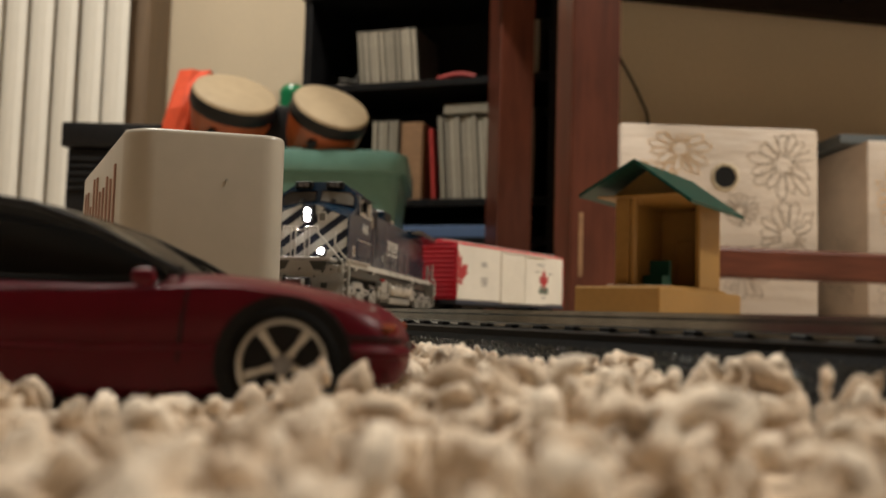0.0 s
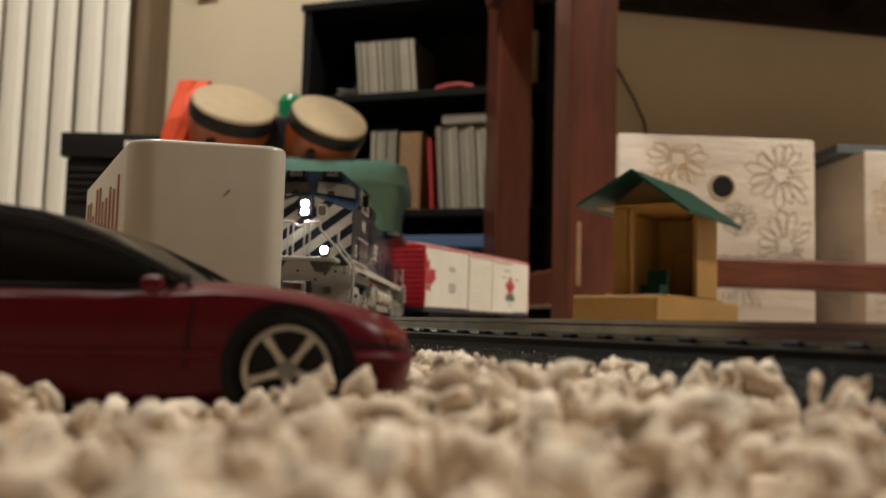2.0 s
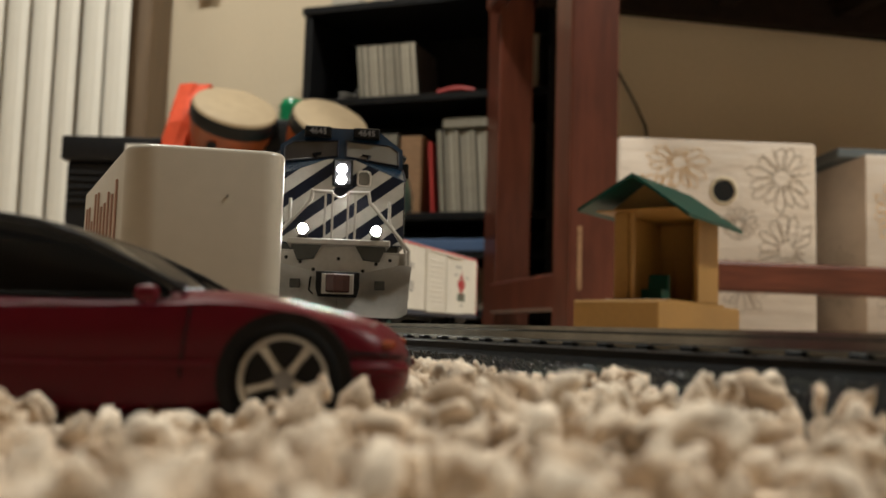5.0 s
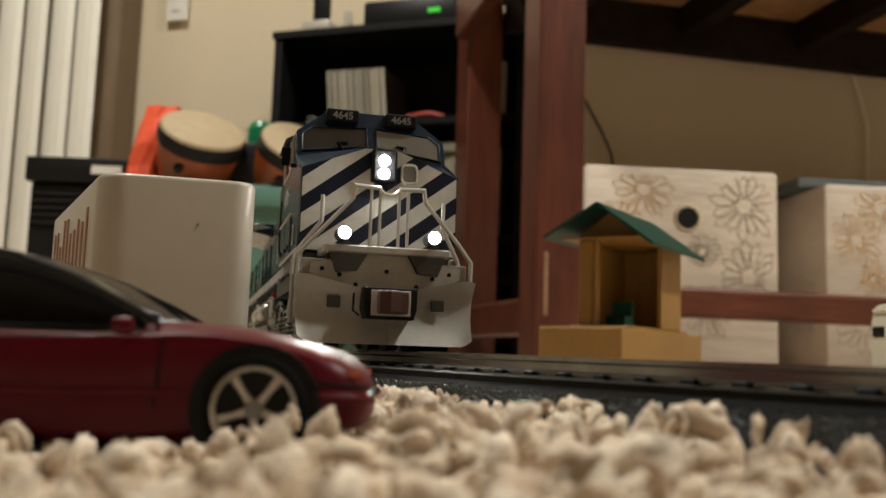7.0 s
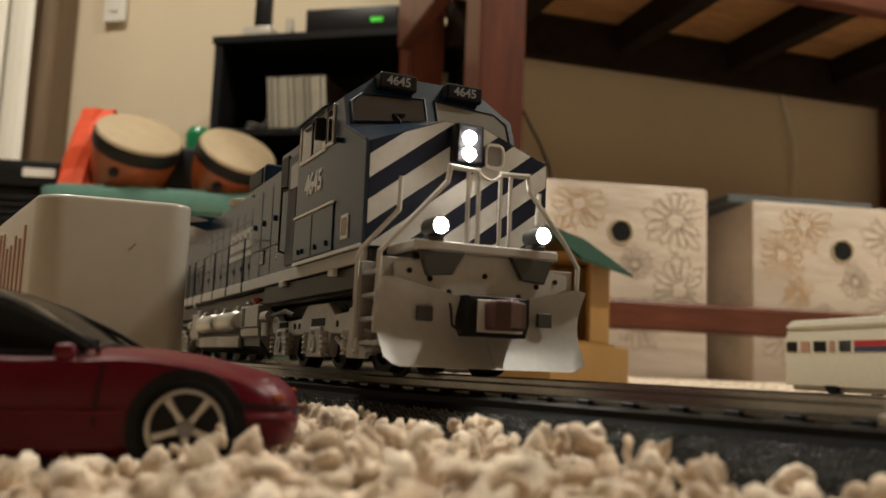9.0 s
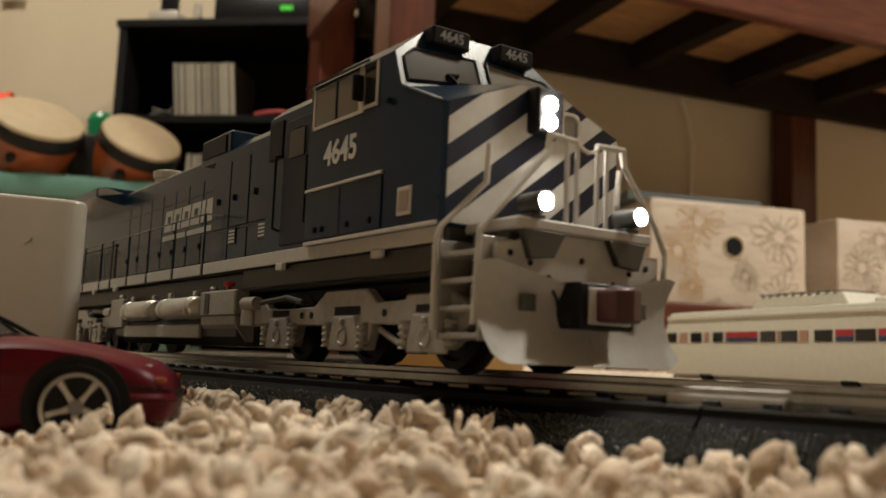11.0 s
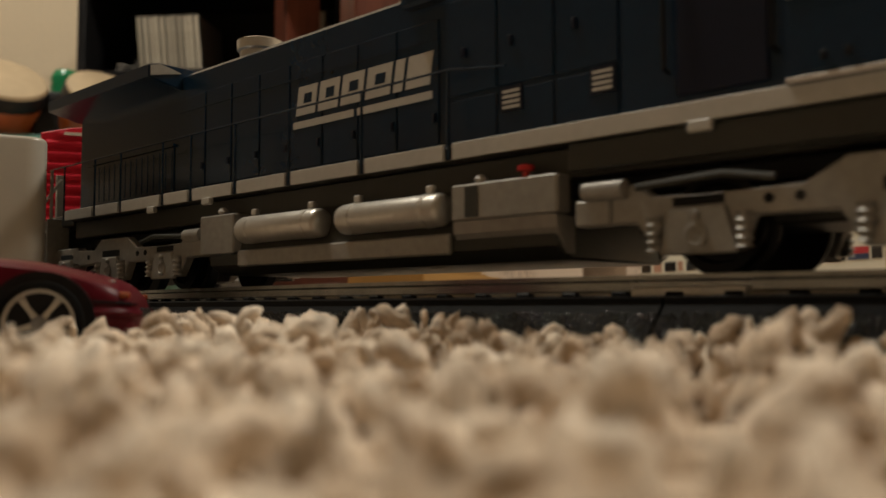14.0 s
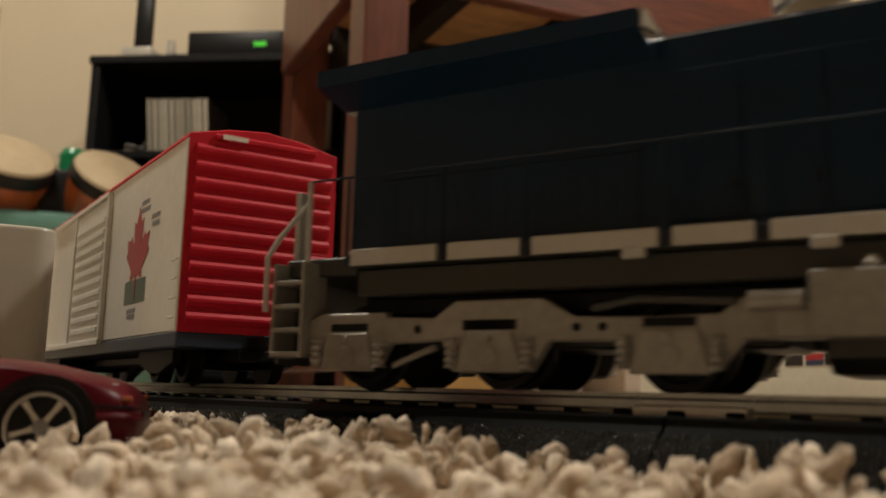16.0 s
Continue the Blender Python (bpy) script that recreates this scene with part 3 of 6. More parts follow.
track = thing("railway_track", "black plastic model railway track with steel rails, laid on the carpet", "railway track")
Z_FOOT = RAIL_TOP - 0.0026
SECTIONS = [-0.98 + 0.2165 * k for k in range(9)]
for a, b in zip(SECTIONS, SECTIONS[1:]):
    a, b = a + 0.0175, b + 0.0175
    sec = [(-0.0225, 0.0012), (-0.0215, 0.0022), (-0.0160, Z_FOOT - 0.0006), (-0.0153, Z_FOOT - 0.0003), (0.0153, Z_FOOT - 0.0003), (0.0160, Z_FOOT - 0.0006), (0.0215, 0.0022), (0.0225, 0.0012)]
    part("roadbed", sweep(bm_new(), sec, a + 0.0002, b - 0.0002), "ballast_plastic", track, "black textured plastic roadbed")
    # black strips paint the shade between tie ends and slope
    for g in (-1, 1):
        sec = [(g * 0.01535, Z_FOOT - 0.0022), (g * 0.0166, Z_FOOT - 0.0022), (g * 0.0166, Z_FOOT - 0.0003), (g * 0.01535, Z_FOOT - 0.0001)]
        part("shoulder", sweep(bm_new(), sec, a + 0.0002, b - 0.0002), "tie_plastic", track, "black strip for the shade below the tie ends")
    for o in (-0.00825, 0.00825):
        sec = [(o - 0.0013, Z_FOOT), (o + 0.0013, Z_FOOT), (o + 0.0012, Z_FOOT + 0.0004), (o + 0.0003, Z_FOOT + 0.0007), (o + 0.0003, RAIL_TOP - 0.0009), (o + 0.00055, RAIL_TOP - 0.0006), (o + 0.00055, RAIL_TOP),
               (o - 0.00055, RAIL_TOP), (o - 0.00055, RAIL_TOP - 0.0006), (o - 0.0003, RAIL_TOP - 0.0009), (o - 0.0003, Z_FOOT + 0.0007), (o - 0.0012, Z_FOOT + 0.0004)]
        part("rail", sweep(bm_new(), sec, a, b), "rail_metal", track, "steel rail")
        sec = [(o - 0.0017, Z_FOOT - 0.0004), (o + 0.0017, Z_FOOT - 0.0004), (o + 0.0017, Z_FOOT + 0.0009), (o + 0.0007, Z_FOOT + 0.0011), (o - 0.0007, Z_FOOT + 0.0011), (o - 0.0017, Z_FOOT + 0.0009)]
        part("rail_joiner", sweep(bm_new(), sec, b - 0.007, b + 0.007), "silver_paint", track, "bright metal rail joiner")
bm = bm_new()
add_box(bm, -0.0013, 0.0013, -0.0150, 0.0150, Z_FOOT - 0.0026, Z_FOOT - 0.00005, 0.0003)
for o in (-0.00825, 0.00825):
    for side in (-1, 1):
        add_box(bm, -0.0011, 0.0011, o + side * 0.0016 - 0.0006, o + side * 0.0016 + 0.0006, Z_FOOT - 0.0005, Z_FOOT + 0.0005, 0.0002)
tie_mesh = mesh_of("tie", bm)
tie_mesh.materials.append(M["tie_plastic"])
s = 0.1115 - TIE_GAP * 130
while s < 0.62:
    ob = new("tie", tie_mesh)
    ob.parent = track
    ob.matrix_basis = place_on_track(s)
    s += TIE_GAP
# pebbled outer slope of the roadbed, near stretch
bm_v, bm_f = [], []
rnd = random.Random(11)
PEBBLE = 0.00064
for i in range(int(0.40 / PEBBLE)):
    p, d = track_at(-0.13 + i * PEBBLE)
    left = Vector((-d.y, d.x, 0))
    out = (left * -0.0057 + Vector((0, 0, 0.0055))).normalized()
    down = (left * -0.0055 + Vector((0, 0, -0.0057))).normalized()
    for j in range(12):
        u = (j + 0.5 * (i % 2) + rnd.uniform(-0.25, 0.25)) / 12.5
        z = (Z_FOOT - 0.0007) * (1 - u) + 0.0022 * u
        if z > Z_FOOT - 0.0021:
            continue
        c = p + left * (-0.0160 - u * 0.0055) + d * rnd.uniform(-0.0001, 0.0001) + Vector((0, 0, z))
        r, h = PEBBLE * rnd.uniform(0.34, 0.47), PEBBLE * rnd.uniform(0.35, 0.62)
        k = len(bm_v)
        for rr, hh in ((r, -0.00002), (r * 0.75, h * 0.72)):
            bm_v += [c + (d * math.cos(1.0472 * q) + down * math.sin(1.0472 * q)) * rr + out * hh for q in range(6)]
        bm_v.append(c + out * h)
        for q in range(6):
            w = (q + 1) % 6
            bm_f += [(k + q, k + w, k + 6 + w, k + 6 + q), (k + 6 + q, k + 6 + w, k + 12)]
me = bpy.data.meshes.new("roadbed_grain")
me.from_pydata(bm_v, [], bm_f)
me.polygons.foreach_set("use_smooth", [True] * len(bm_f))
me.materials.append(M["ballast_glint"])
ob = new("roadbed_grain", me)
ob.parent = track
tagged(ob, kind="stuff")

# ---- station ----
# local: x to the right along the short end, y back along the building
STN = Matrix.Translation((0.1128, 0.4755, 0.0)) @ Matrix.Rotation(math.atan2(-0.57, 0.82), 4, "Z")
stn = thing("model_station", "yellow plastic model railway station with a green gable roof", "model building", m=STN)
part("platform", box(-0.049, 0.0, 0.0, 0.140, 0.0, 0.0275, 0.0012, 2), "station_yellow", stn, "yellow plastic platform")
part("floor_slab", box(-0.044, -0.006, 0.03, 0.128, 0.0277, 0.0295, 0.0004), "station_yellow", stn)
part("back_wall", box(-0.043, -0.007, 0.115, 0.119, 0.0297, 0.0795, 0.0004), "station_yellow", stn)
part("side_wall", box(-0.0095, -0.0065, 0.080, 0.1148, 0.0297, 0.0795, 0.0004), "station_yellow", stn)
part("side_wall", box(-0.0435, -0.0405, 0.062, 0.1148, 0.0297, 0.0795, 0.0004), "station_yellow", stn)
part("inner_wall", box(-0.0403, -0.0097, 0.1045, 0.1075, 0.0297, 0.0795, 0.0004), "station_yellow", stn)
part("door", box(-0.030, -0.018, 0.1030, 0.1043, 0.0297, 0.060, 0.0006), "station_yellow", stn, "raised yellow door panel")
for x, w in ((-0.0405, 0.0088), (-0.0312, 0.0018)):
    part("pillar", box(x, x + w, 0.034, 0.040, 0.0297, 0.0795, 0.0006), "station_yellow", stn)
part("bench", add_prism(bm_new(), [(0.050, 0.0297), (0.064, 0.0297), (0.064, 0.045), (0.061, 0.045), (0.060, 0.036), (0.050, 0.036)], "x", -0.030, -0.018), "station_green", stn, "green plastic bench")
part("shutter", box(-0.0475, -0.0445, 0.066, 0.078, 0.034, 0.060, 0.0006), "station_green", stn, "green wall panel")
for side in (-1, 1):
    pts = [(-0.0255, 0.0985), (-0.0255, 0.1003), (-0.0255 + side * 0.0335, 0.0788 - 0.003 * side), (-0.0255 + side * 0.0335, 0.0768 - 0.003 * side)]
    part("roof_slope", add_prism(bm_new(), pts, "y", 0.024, 0.120), "station_green", stn, "dark green roof slope")
part("ceiling_slab", box(-0.050, -0.001, 0.030, 0.119, 0.0797, 0.0806, 0.0002), "station_yellow", stn)
part("gable", add_prism(bm_new(), [(-0.049, 0.0808), (-0.002, 0.0808), (-0.0255, 0.0972)], "y", 0.045, 0.048), "station_yellow", stn)

# ---- bus inside the loop ----
bus = thing("model_bus", "cream model bus with a striped window band", "model bus", m=pose(0.2345, 0.452, 0.0045, 0, 0, -83))
part("body", add_prism(bm_new(), [(0, 0.004), (0.0, 0.028), (0.003, 0.0362), (0.006, 0.0375), (0.170, 0.0375), (0.1745, 0.033), (0.176, 0.020), (0.176, 0.004)], "y", 0.0, 0.029, 0.0012, 2), "coach_cream", bus, smooth=True)
part("skirt", box(0.004, 0.172, 0.002, 0.027, 0.0015, 0.0038, 0.0004), "loco_grey", bus)
part("roof_edge", box(0.003, 0.172, -0.0010, -0.0001, 0.0335, 0.0352, 0.0003), "coach_cream", bus)
part("roof_unit", add_prism(bm_new(), [(0.070, 0.0376), (0.076, 0.0432), (0.132, 0.0432), (0.136, 0.0376)], "y", 0.004, 0.025, 0.0006), "coach_cream", bus)
for k in range(10):
    part("roof_fin", box(0.078 + 0.0054 * k, 0.0806 + 0.0054 * k, 0.0035, 0.0255, 0.0433, 0.0443), "loco_grey", bus)
part("roof_hatch", box(0.146, 0.158, 0.008, 0.021, 0.0376, 0.0405, 0.0008), "coach_cream", bus)
BAND = ((0.002, 0.011), (0.025, 0.035), (0.045, 0.0535), (0.083, 0.094), (0.098, 0.109), (0.120, 0.131), (0.1445, 0.1555), (0.1695, 0.1745))
for a, b in BAND:
    part("side_window", box(a, b, -0.0004, -0.0001, 0.0212, 0.0264), "loco_dark_glass", bus)
for a, b in ((0.0143, 0.0215), (0.0375, 0.0415), (0.0955, 0.097), (0.1105, 0.116)):
    part("side_panel", box(a, b, -0.0004, -0.0001, 0.0212, 0.0264), "pink_print", bus, "faded pink panel")
for a, b in ((0.056, 0.081), (0.133, 0.1435), (0.157, 0.168)):
    part("side_panel", box(a, b, -0.0004, -0.0001, 0.0236, 0.0264), "print_red", bus, "red panel")
    part("side_stripe", box(a, b, -0.0004, -0.0001, 0.0212, 0.0235), "print_blue", bus, "dark blue stripe")
for x in (0.038, 0.140):
    for y0, y1 in ((0.0002, 0.0045), (0.0245, 0.0288)):
        part("wheel", add_cyl(bm_new(), (x, y0, 0.0052), (x, y1, 0.0052), 0.0052, n=20), "rubber", bus)

# ---- white box behind the car ----
wb = thing("white_box", "white plastic box with rounded corners and red printed stripes", "box", m=Matrix.Translation((-0.0580, 0.1665, 0.0)) @ Matrix.Rotation(radians(12), 4, "Z"))
bm = add_prism(bm_new(), [(x - (y * 0.26), y) for x, y in rounded_rect(0, 0.0297, 0, 0.082, 0.0055, 8)], "z", 0.0015, 0.0426, 0.0010, 3)
part("body", bm, "white_plastic", wb, smooth=True)
rnd = random.Random(3)
SHEAR = Matrix(((1, -0.26, 0, 0), (0, 1, 0, 0), (0, 0, 1, 0), (0, 0, 0, 1)))
for k in range(10):
    y = 0.013 + 0.0062 * k
    bm = bm_new()
    add_box(bm, -0.00035, 0.0002, y, y + 0.0016, 0.006, 0.039 - rnd.uniform(0, 0.007), m=SHEAR)
    part("stripe", bm, "stripe_print", wb, "thin red printed stripe")
part("moulding_mark", add_cyl(bm_new(), (0.018, -0.0002, 0.0335), (0.018, 0.0004, 0.0335), 0.0003, n=8), "loco_grey", wb)

# ---- toy car ----
car = thing("toy_car", "dark red die-cast toy sports car parked on the carpet", "toy car", m=pose(-0.0028, 0.0953, 0.0008, 0, 0, 0))
MMM = 0.001


def loft(stations, ring, mirror=True):
    """Join closed rings of points, one ring at each station."""
    bm = bm_new()
    rings = [[bm.verts.new(p) for p in ring(st)] for st in stations]
    n = len(rings[0])
    for a, b in zip(rings, rings[1:]):
        for k in range(n):
            bm.faces.new((a[k], a[(k + 1) % n], b[(k + 1) % n], b[k]))
    bm.faces.new(rings[0][::-1])
    bm.faces.new(rings[-1])
    return bm


# station: x, half width, floor, shoulder height, top height
BODY = ((-0.4, 7.8, 3.4, 5.2, 5.8), (-0.6, 9.3, 2.9, 6.0, 6.7), (-1.0, 10.4, 2.6, 6.8, 7.6), (-1.7, 11.2, 2.4, 7.5, 8.4), (-2.7, 12.0, 2.4, 8.2, 9.2), (-4.0, 12.35, 2.5, 8.8, 9.8), (-6.7, 12.7, 2.7, 9.6, 10.5), (-9.4, 12.95, 3.0, 10.25, 11.1),
        (-11.7, 13.05, 2.8, 10.7, 11.6), (-14.8, 13.1, 1.6, 11.05, 12.0), (-18, 13.05, 0.9, 11.1, 12.25), (-21, 13.0, 0.7, 10.9, 12.15), (-27, 12.9, 0.6, 10.5, 11.7), (-40, 12.9, 0.6, 10.2, 11.5), (-55, 13.1, 1.0, 10.7, 12.0), (-64, 13.0, 3.2, 11.6, 12.6), (-70, 12.2, 3.8, 11.4, 12.2), (-73, 10.6, 5.0, 10.4, 11.4))


def body_ring(st):
    x, w, f, sh, top = st
    half = [(0, f), (w * 0.86, f), (w * 0.965, f + 1.0), (w, f + (sh - f) * 0.42), (w * 0.985, f + (sh - f) * 0.52), (w * 0.998, f + (sh - f) * 0.60), (w * 0.988, f + (sh - f) * 0.80), (w * 0.955, sh - 0.25), (w * 0.885, sh + 0.25), (w * 0.76, top - 0.38), (w * 0.55, top - 0.12), (w * 0.28, top)]
    pts = [(x, -y, z) for y, z in half] + [(x, y, z) for y, z in reversed(half[1:])]
    return [tuple(c * MMM for c in p) for p in pts]


part("body", loft(BODY, body_ring), "car_paint", car, "dark red glossy body", smooth=True)
GLASS = ((-21.8, 11.2, 11.0, 12.2), (-24.6, 11.2, 11.0, 14.0), (-29, 11.0, 11.0, 16.5), (-34, 10.6, 11.0, 18.3), (-38, 10.3, 11.0, 19.1), (-44, 10.1, 11.0, 19.5), (-51, 10.2, 11.0, 19.0), (-58, 10.4, 11.0, 16.8), (-65, 10.6, 11.2, 13.2), (-66.5, 10.6, 11.2, 12.3))


def glass_ring(st):
    x, w, f, top = st
    k = (top - f) / 6.7
    half = [(0, f), (w, f), (w - 0.5 * k, f + (top - f) * 0.35), (w - 2.1 * k, f + (top - f) * 0.86), (w - 3.1 * k, top - 0.12), (w * 0.4, top)]
    pts = [(x, -y, z) for y, z in half] + [(x, y, z) for y, z in reversed(half[1:])]
    return [tuple(c * MMM for c in p) for p in pts]


part("cabin_glass", loft(GLASS, glass_ring), "car_glass", car, "dark tinted cabin glass", smooth=True)


def car_bar(points, r, name, mt, label=""):
    bm = bm_new()
    add_tube(bm, [tuple(c * MMM for c in p) for p in points], r * MMM, 8)
    part(name, bm, mt, car, label)


for side in (-1, 1):
    y = 11.2 * side
    car_bar([(-20.6, y, 12.0), (-24.6, 11.0 * side, 14.1), (-30, 10.35 * side, 16.5), (-35, 9.4 * side, 18.1), (-42, 8.3 * side, 19.1), (-50, 8.4 * side, 18.8), (-57, 9.2 * side, 16.9), (-64, 10.3 * side, 13.3)], 0.34, "roof_pillar", "black_plastic")
    car_bar([(-41, 9.3 * side, 18.4), (-42, 11.2 * side, 11.2)], 0.45, "door_pillar", "black_plastic")
    car_bar([(-22, 11.9 * side, 11.3), (-42, 12.0 * side, 11.15), (-64, 11.9 * side, 11.9)], 0.22, "window_trim", "rubber")
    car_bar([(-19.4, 12.5 * side, 10.55), (-19.7, 13.0 * side, 8.0), (-20.0, 12.95 * side, 4.2)], 0.13, "door_seam", "loco_black")
    car_bar([(-42, 12.75 * side, 10.5), (-43, 13.0 * side, 8.0), (-43, 12.8 * side, 4.2)], 0.13, "door_seam", "loco_black")
    bm = bm_new()
    add_lathe(bm, [(0.2, -1.9), (1.1, -1.5), (1.45, 0), (1.2, 1.3), (0.3, 1.7)], 14, Matrix.Translation((-23.1 * MMM, 13.2 * side * MMM, 11.5 * MMM)) @ Matrix.Rotation(radians(90), 4, "Y") @ Matrix.Diagonal((MMM * 0.62, MMM * 0.40, MMM * 0.62, 1)))
    part("door_mirror", bm, "car_paint", car, "red door mirror", smooth=True)
    part("side_marker", box(-2.4 * MMM, -1.0 * MMM, (11.15 * side - 0.25) * MMM, (11.15 * side + 0.25) * MMM, 7.1 * MMM, 7.9 * MMM, 0.0002), "amber_lens", car, "amber side marker lamp", m=pose(0, 0, 0))
    part("headlamp", box(-4.2 * MMM, -3.1 * MMM, min(7.6 * side, 9.2 * side) * MMM, max(7.6 * side, 9.2 * side) * MMM, 9.0 * MMM, 9.35 * MMM, 0.0001), "lamp_lens", car, "small clear headlamp")
    part("bumper_crease", add_tube(bm_new(), [(-0.0005, 0.0090 * side, 0.0064), (-0.0010, 0.0105 * side, 0.0065), (-0.0025, 0.01205 * side, 0.0066), (-0.0050, 0.0126 * side, 0.0067)], 0.00016, 6), "loco_black", car)
    part("bumper_lip", add_tube(bm_new(), [(-0.0003, 0.0085 * side, 0.0053), (-0.0011, 0.0106 * side, 0.0054), (-0.0025, 0.0121 * side, 0.0055), (-0.0050, 0.0126 * side, 0.0055)], 0.00055, 8), "car_paint", car, smooth=True)
    part("side_moulding", add_tube(bm_new(), [(-0.0172, 0.01305 * side, 0.0055), (-0.030, 0.0129 * side, 0.0053), (-0.0505, 0.01305 * side, 0.0055)], 0.00022, 6), "car_paint", car, smooth=True)
    for wx in (-10.7, -57.5):
        yy = 13.0 * side
        part("wheel_arch", add_cyl(bm_new(), (wx * MMM, (yy - 3.5 * side) * MMM, 0.0042), (wx * MMM, (yy + 0.22 * side) * MMM, 0.0042), 0.00605, n=36), "loco_black", car, "black wheel arch")
        m = Matrix.Translation((wx * MMM, (yy - 1.85 * side) * MMM, 0.0042)) @ Matrix.Rotation(radians(-90 * side), 4, "X") @ Matrix.Scale(MMM * 0.90, 4)
        tyre = part("wheel", add_lathe(bm_new(), [(4.2, -1.8), (5.3, -1.8), (5.62, -1.2), (5.62, 2.0), (5.3, 2.75), (4.55, 2.95), (4.35, 2.85), (4.3, 1.6)], 40), "rubber", car, "black rubber tyre on a silver rim", m=m, smooth=True)
        part("rim", add_lathe(bm_new(), [(4.38, 0.5), (4.42, 2.9), (4.2, 3.0), (3.95, 2.75), (3.9, 0.6)], 40), "wheel_alloy", tyre, "silver rim ring", smooth=True)
        part("brake_disc", add_cyl(bm_new(), (0, 0, 0.7), (0, 0, 1.1), 3.9, n=32), "loco_black", tyre)
        for k in range(5):
            a = 2 * math.pi * k / 5 + 0.93
            bm = add_prism(bm_new(), [(0.4, -0.5), (2.2, -0.34), (3.9, -0.5), (3.9, 0.5), (2.2, 0.34), (0.4, 0.5)], "z", 1.7, 2.6, 0.15)
            part("spoke", bm, "wheel_alloy", tyre, m=Matrix.Rotation(a, 4, "Z"))
        part("hub_cap", add_lathe(bm_new(), [(1.05, 1.5), (1.0, 2.7), (0.6, 2.9), (0.1, 2.9)], 20), "print_grey", tyre, smooth=True)
car_bar([(-20.7, -11.0, 12.0), (-21.9, 0, 12.35), (-20.7, 11.0, 12.0)], 0.28, "cowl", "black_plastic")
car_bar([(-22.3, -4, 12.7), (-23.0, -9.5, 13.2)], 0.2, "wiper", "loco_black")
part("grille", box(-0.0007, -0.0001, -0.0055, 0.0055, 0.0049, 0.0060, 0.0002), "loco_black", car)

# ---- locomotive (millimetres in its own space: x ahead, y to its left, z up from the rail top) ----
def on_rails(s, base):
    """The pose of a vehicle whose front truck is at s and whose rear truck is base behind."""
    a, _ = track_at(s)
    b, _ = track_at(s - base)
    d = (a - b).normalized()
    return Matrix.Translation((a.x, a.y, RAIL_TOP)) @ Matrix.Rotation(math.atan2(d.y, d.x), 4, "Z")


def mm(bm):
    bmesh.ops.scale(bm, vec=(MMM, MMM, MMM), verts=bm.verts[:])
    return bm


def lbox(x0, x1, y0, y1, z0, z1, bevel=0.0, seg=1):
    x0, x1 = min(x0, x1), max(x0, x1)
    return mm(box(x0, x1, y0, y1, z0, z1, bevel, seg))


def both(y0, y1, side):
    return (y0, y1) if side > 0 else (-y1, -y0)


loco = thing("locomotive", "dark blue model diesel locomotive with a white and navy striped nose", "model locomotive")

# underframe and sill
part("underframe", lbox(-193, 31, -12.5, 12.5, 13.2, 17.4, 0.3), "loco_frame", loco, "brown-grey underframe")
# black block paints the shade in the gap between sill and trucks
part("centre_sill", lbox(-193, 31, -10, 10, 10.5, 13.1, 0.3), "loco_black", loco)
part("walkway", lbox(-193, 31, -15.2, 15.2, 17.5, 19.6, 0.2), "loco_frame", loco)
EDGES = (-193, -176.3, -163.4, -144.6, -133.2, -117.2, -100.2, -80.5, -61, 31)
for side in (-1, 1):
    for a, b in zip(EDGES, EDGES[1:]):
        part("sill_strip", lbox(a + 0.9, b - 0.9, *both(15.25, 15.75, side), 17.5, 19.9, 0.1), "loco_white", loco, "off-white sill strip")
    for a in EDGES[:-1]:
        part("stanchion", mm(add_cyl(bm_new(), (a, 15.5 * side, 17.5), (a, 15.5 * side, 31), 0.24, n=8)), "loco_blue", loco)
    part("hand_rail", mm(add_tube(bm_new(), [(-200, 15.5 * side, 31), (-61, 15.5 * side, 31), (-50, 15.5 * side, 29.5)], 0.2, 8)), "loco_blue", loco)
    part("lower_sill", lbox(-40, 31, *both(13.5, 14.8, side), 13.6, 17.4, 0.2), "loco_frame", loco)
    for x in (-150, -128, 12, -22):
        part("lift_lug", lbox(x, x + 3, *both(15.2, 16.2, side), 16.2, 17.6, 0.2), "loco_white", loco)

def ring_shape(r0, r1, depth, m, n=24):
    """An open ring from radius r0 to r1, standing on z = 0."""
    bm = bm_new()
    rings = [[bm.verts.new(m @ Vector((r * math.cos(2 * math.pi * k / n), r * math.sin(2 * math.pi * k / n), z))) for k in range(n)] for r, z in ((r0, 0), (r1, 0), (r1, depth), (r0, depth))]
    for a, b in zip(rings, rings[1:] + rings[:1]):
        for k in range(n):
            bm.faces.new((a[k], a[(k + 1) % n], b[(k + 1) % n], b[k]))
    bmesh.ops.recalc_face_normals(bm, faces=bm.faces[:])
    return bm


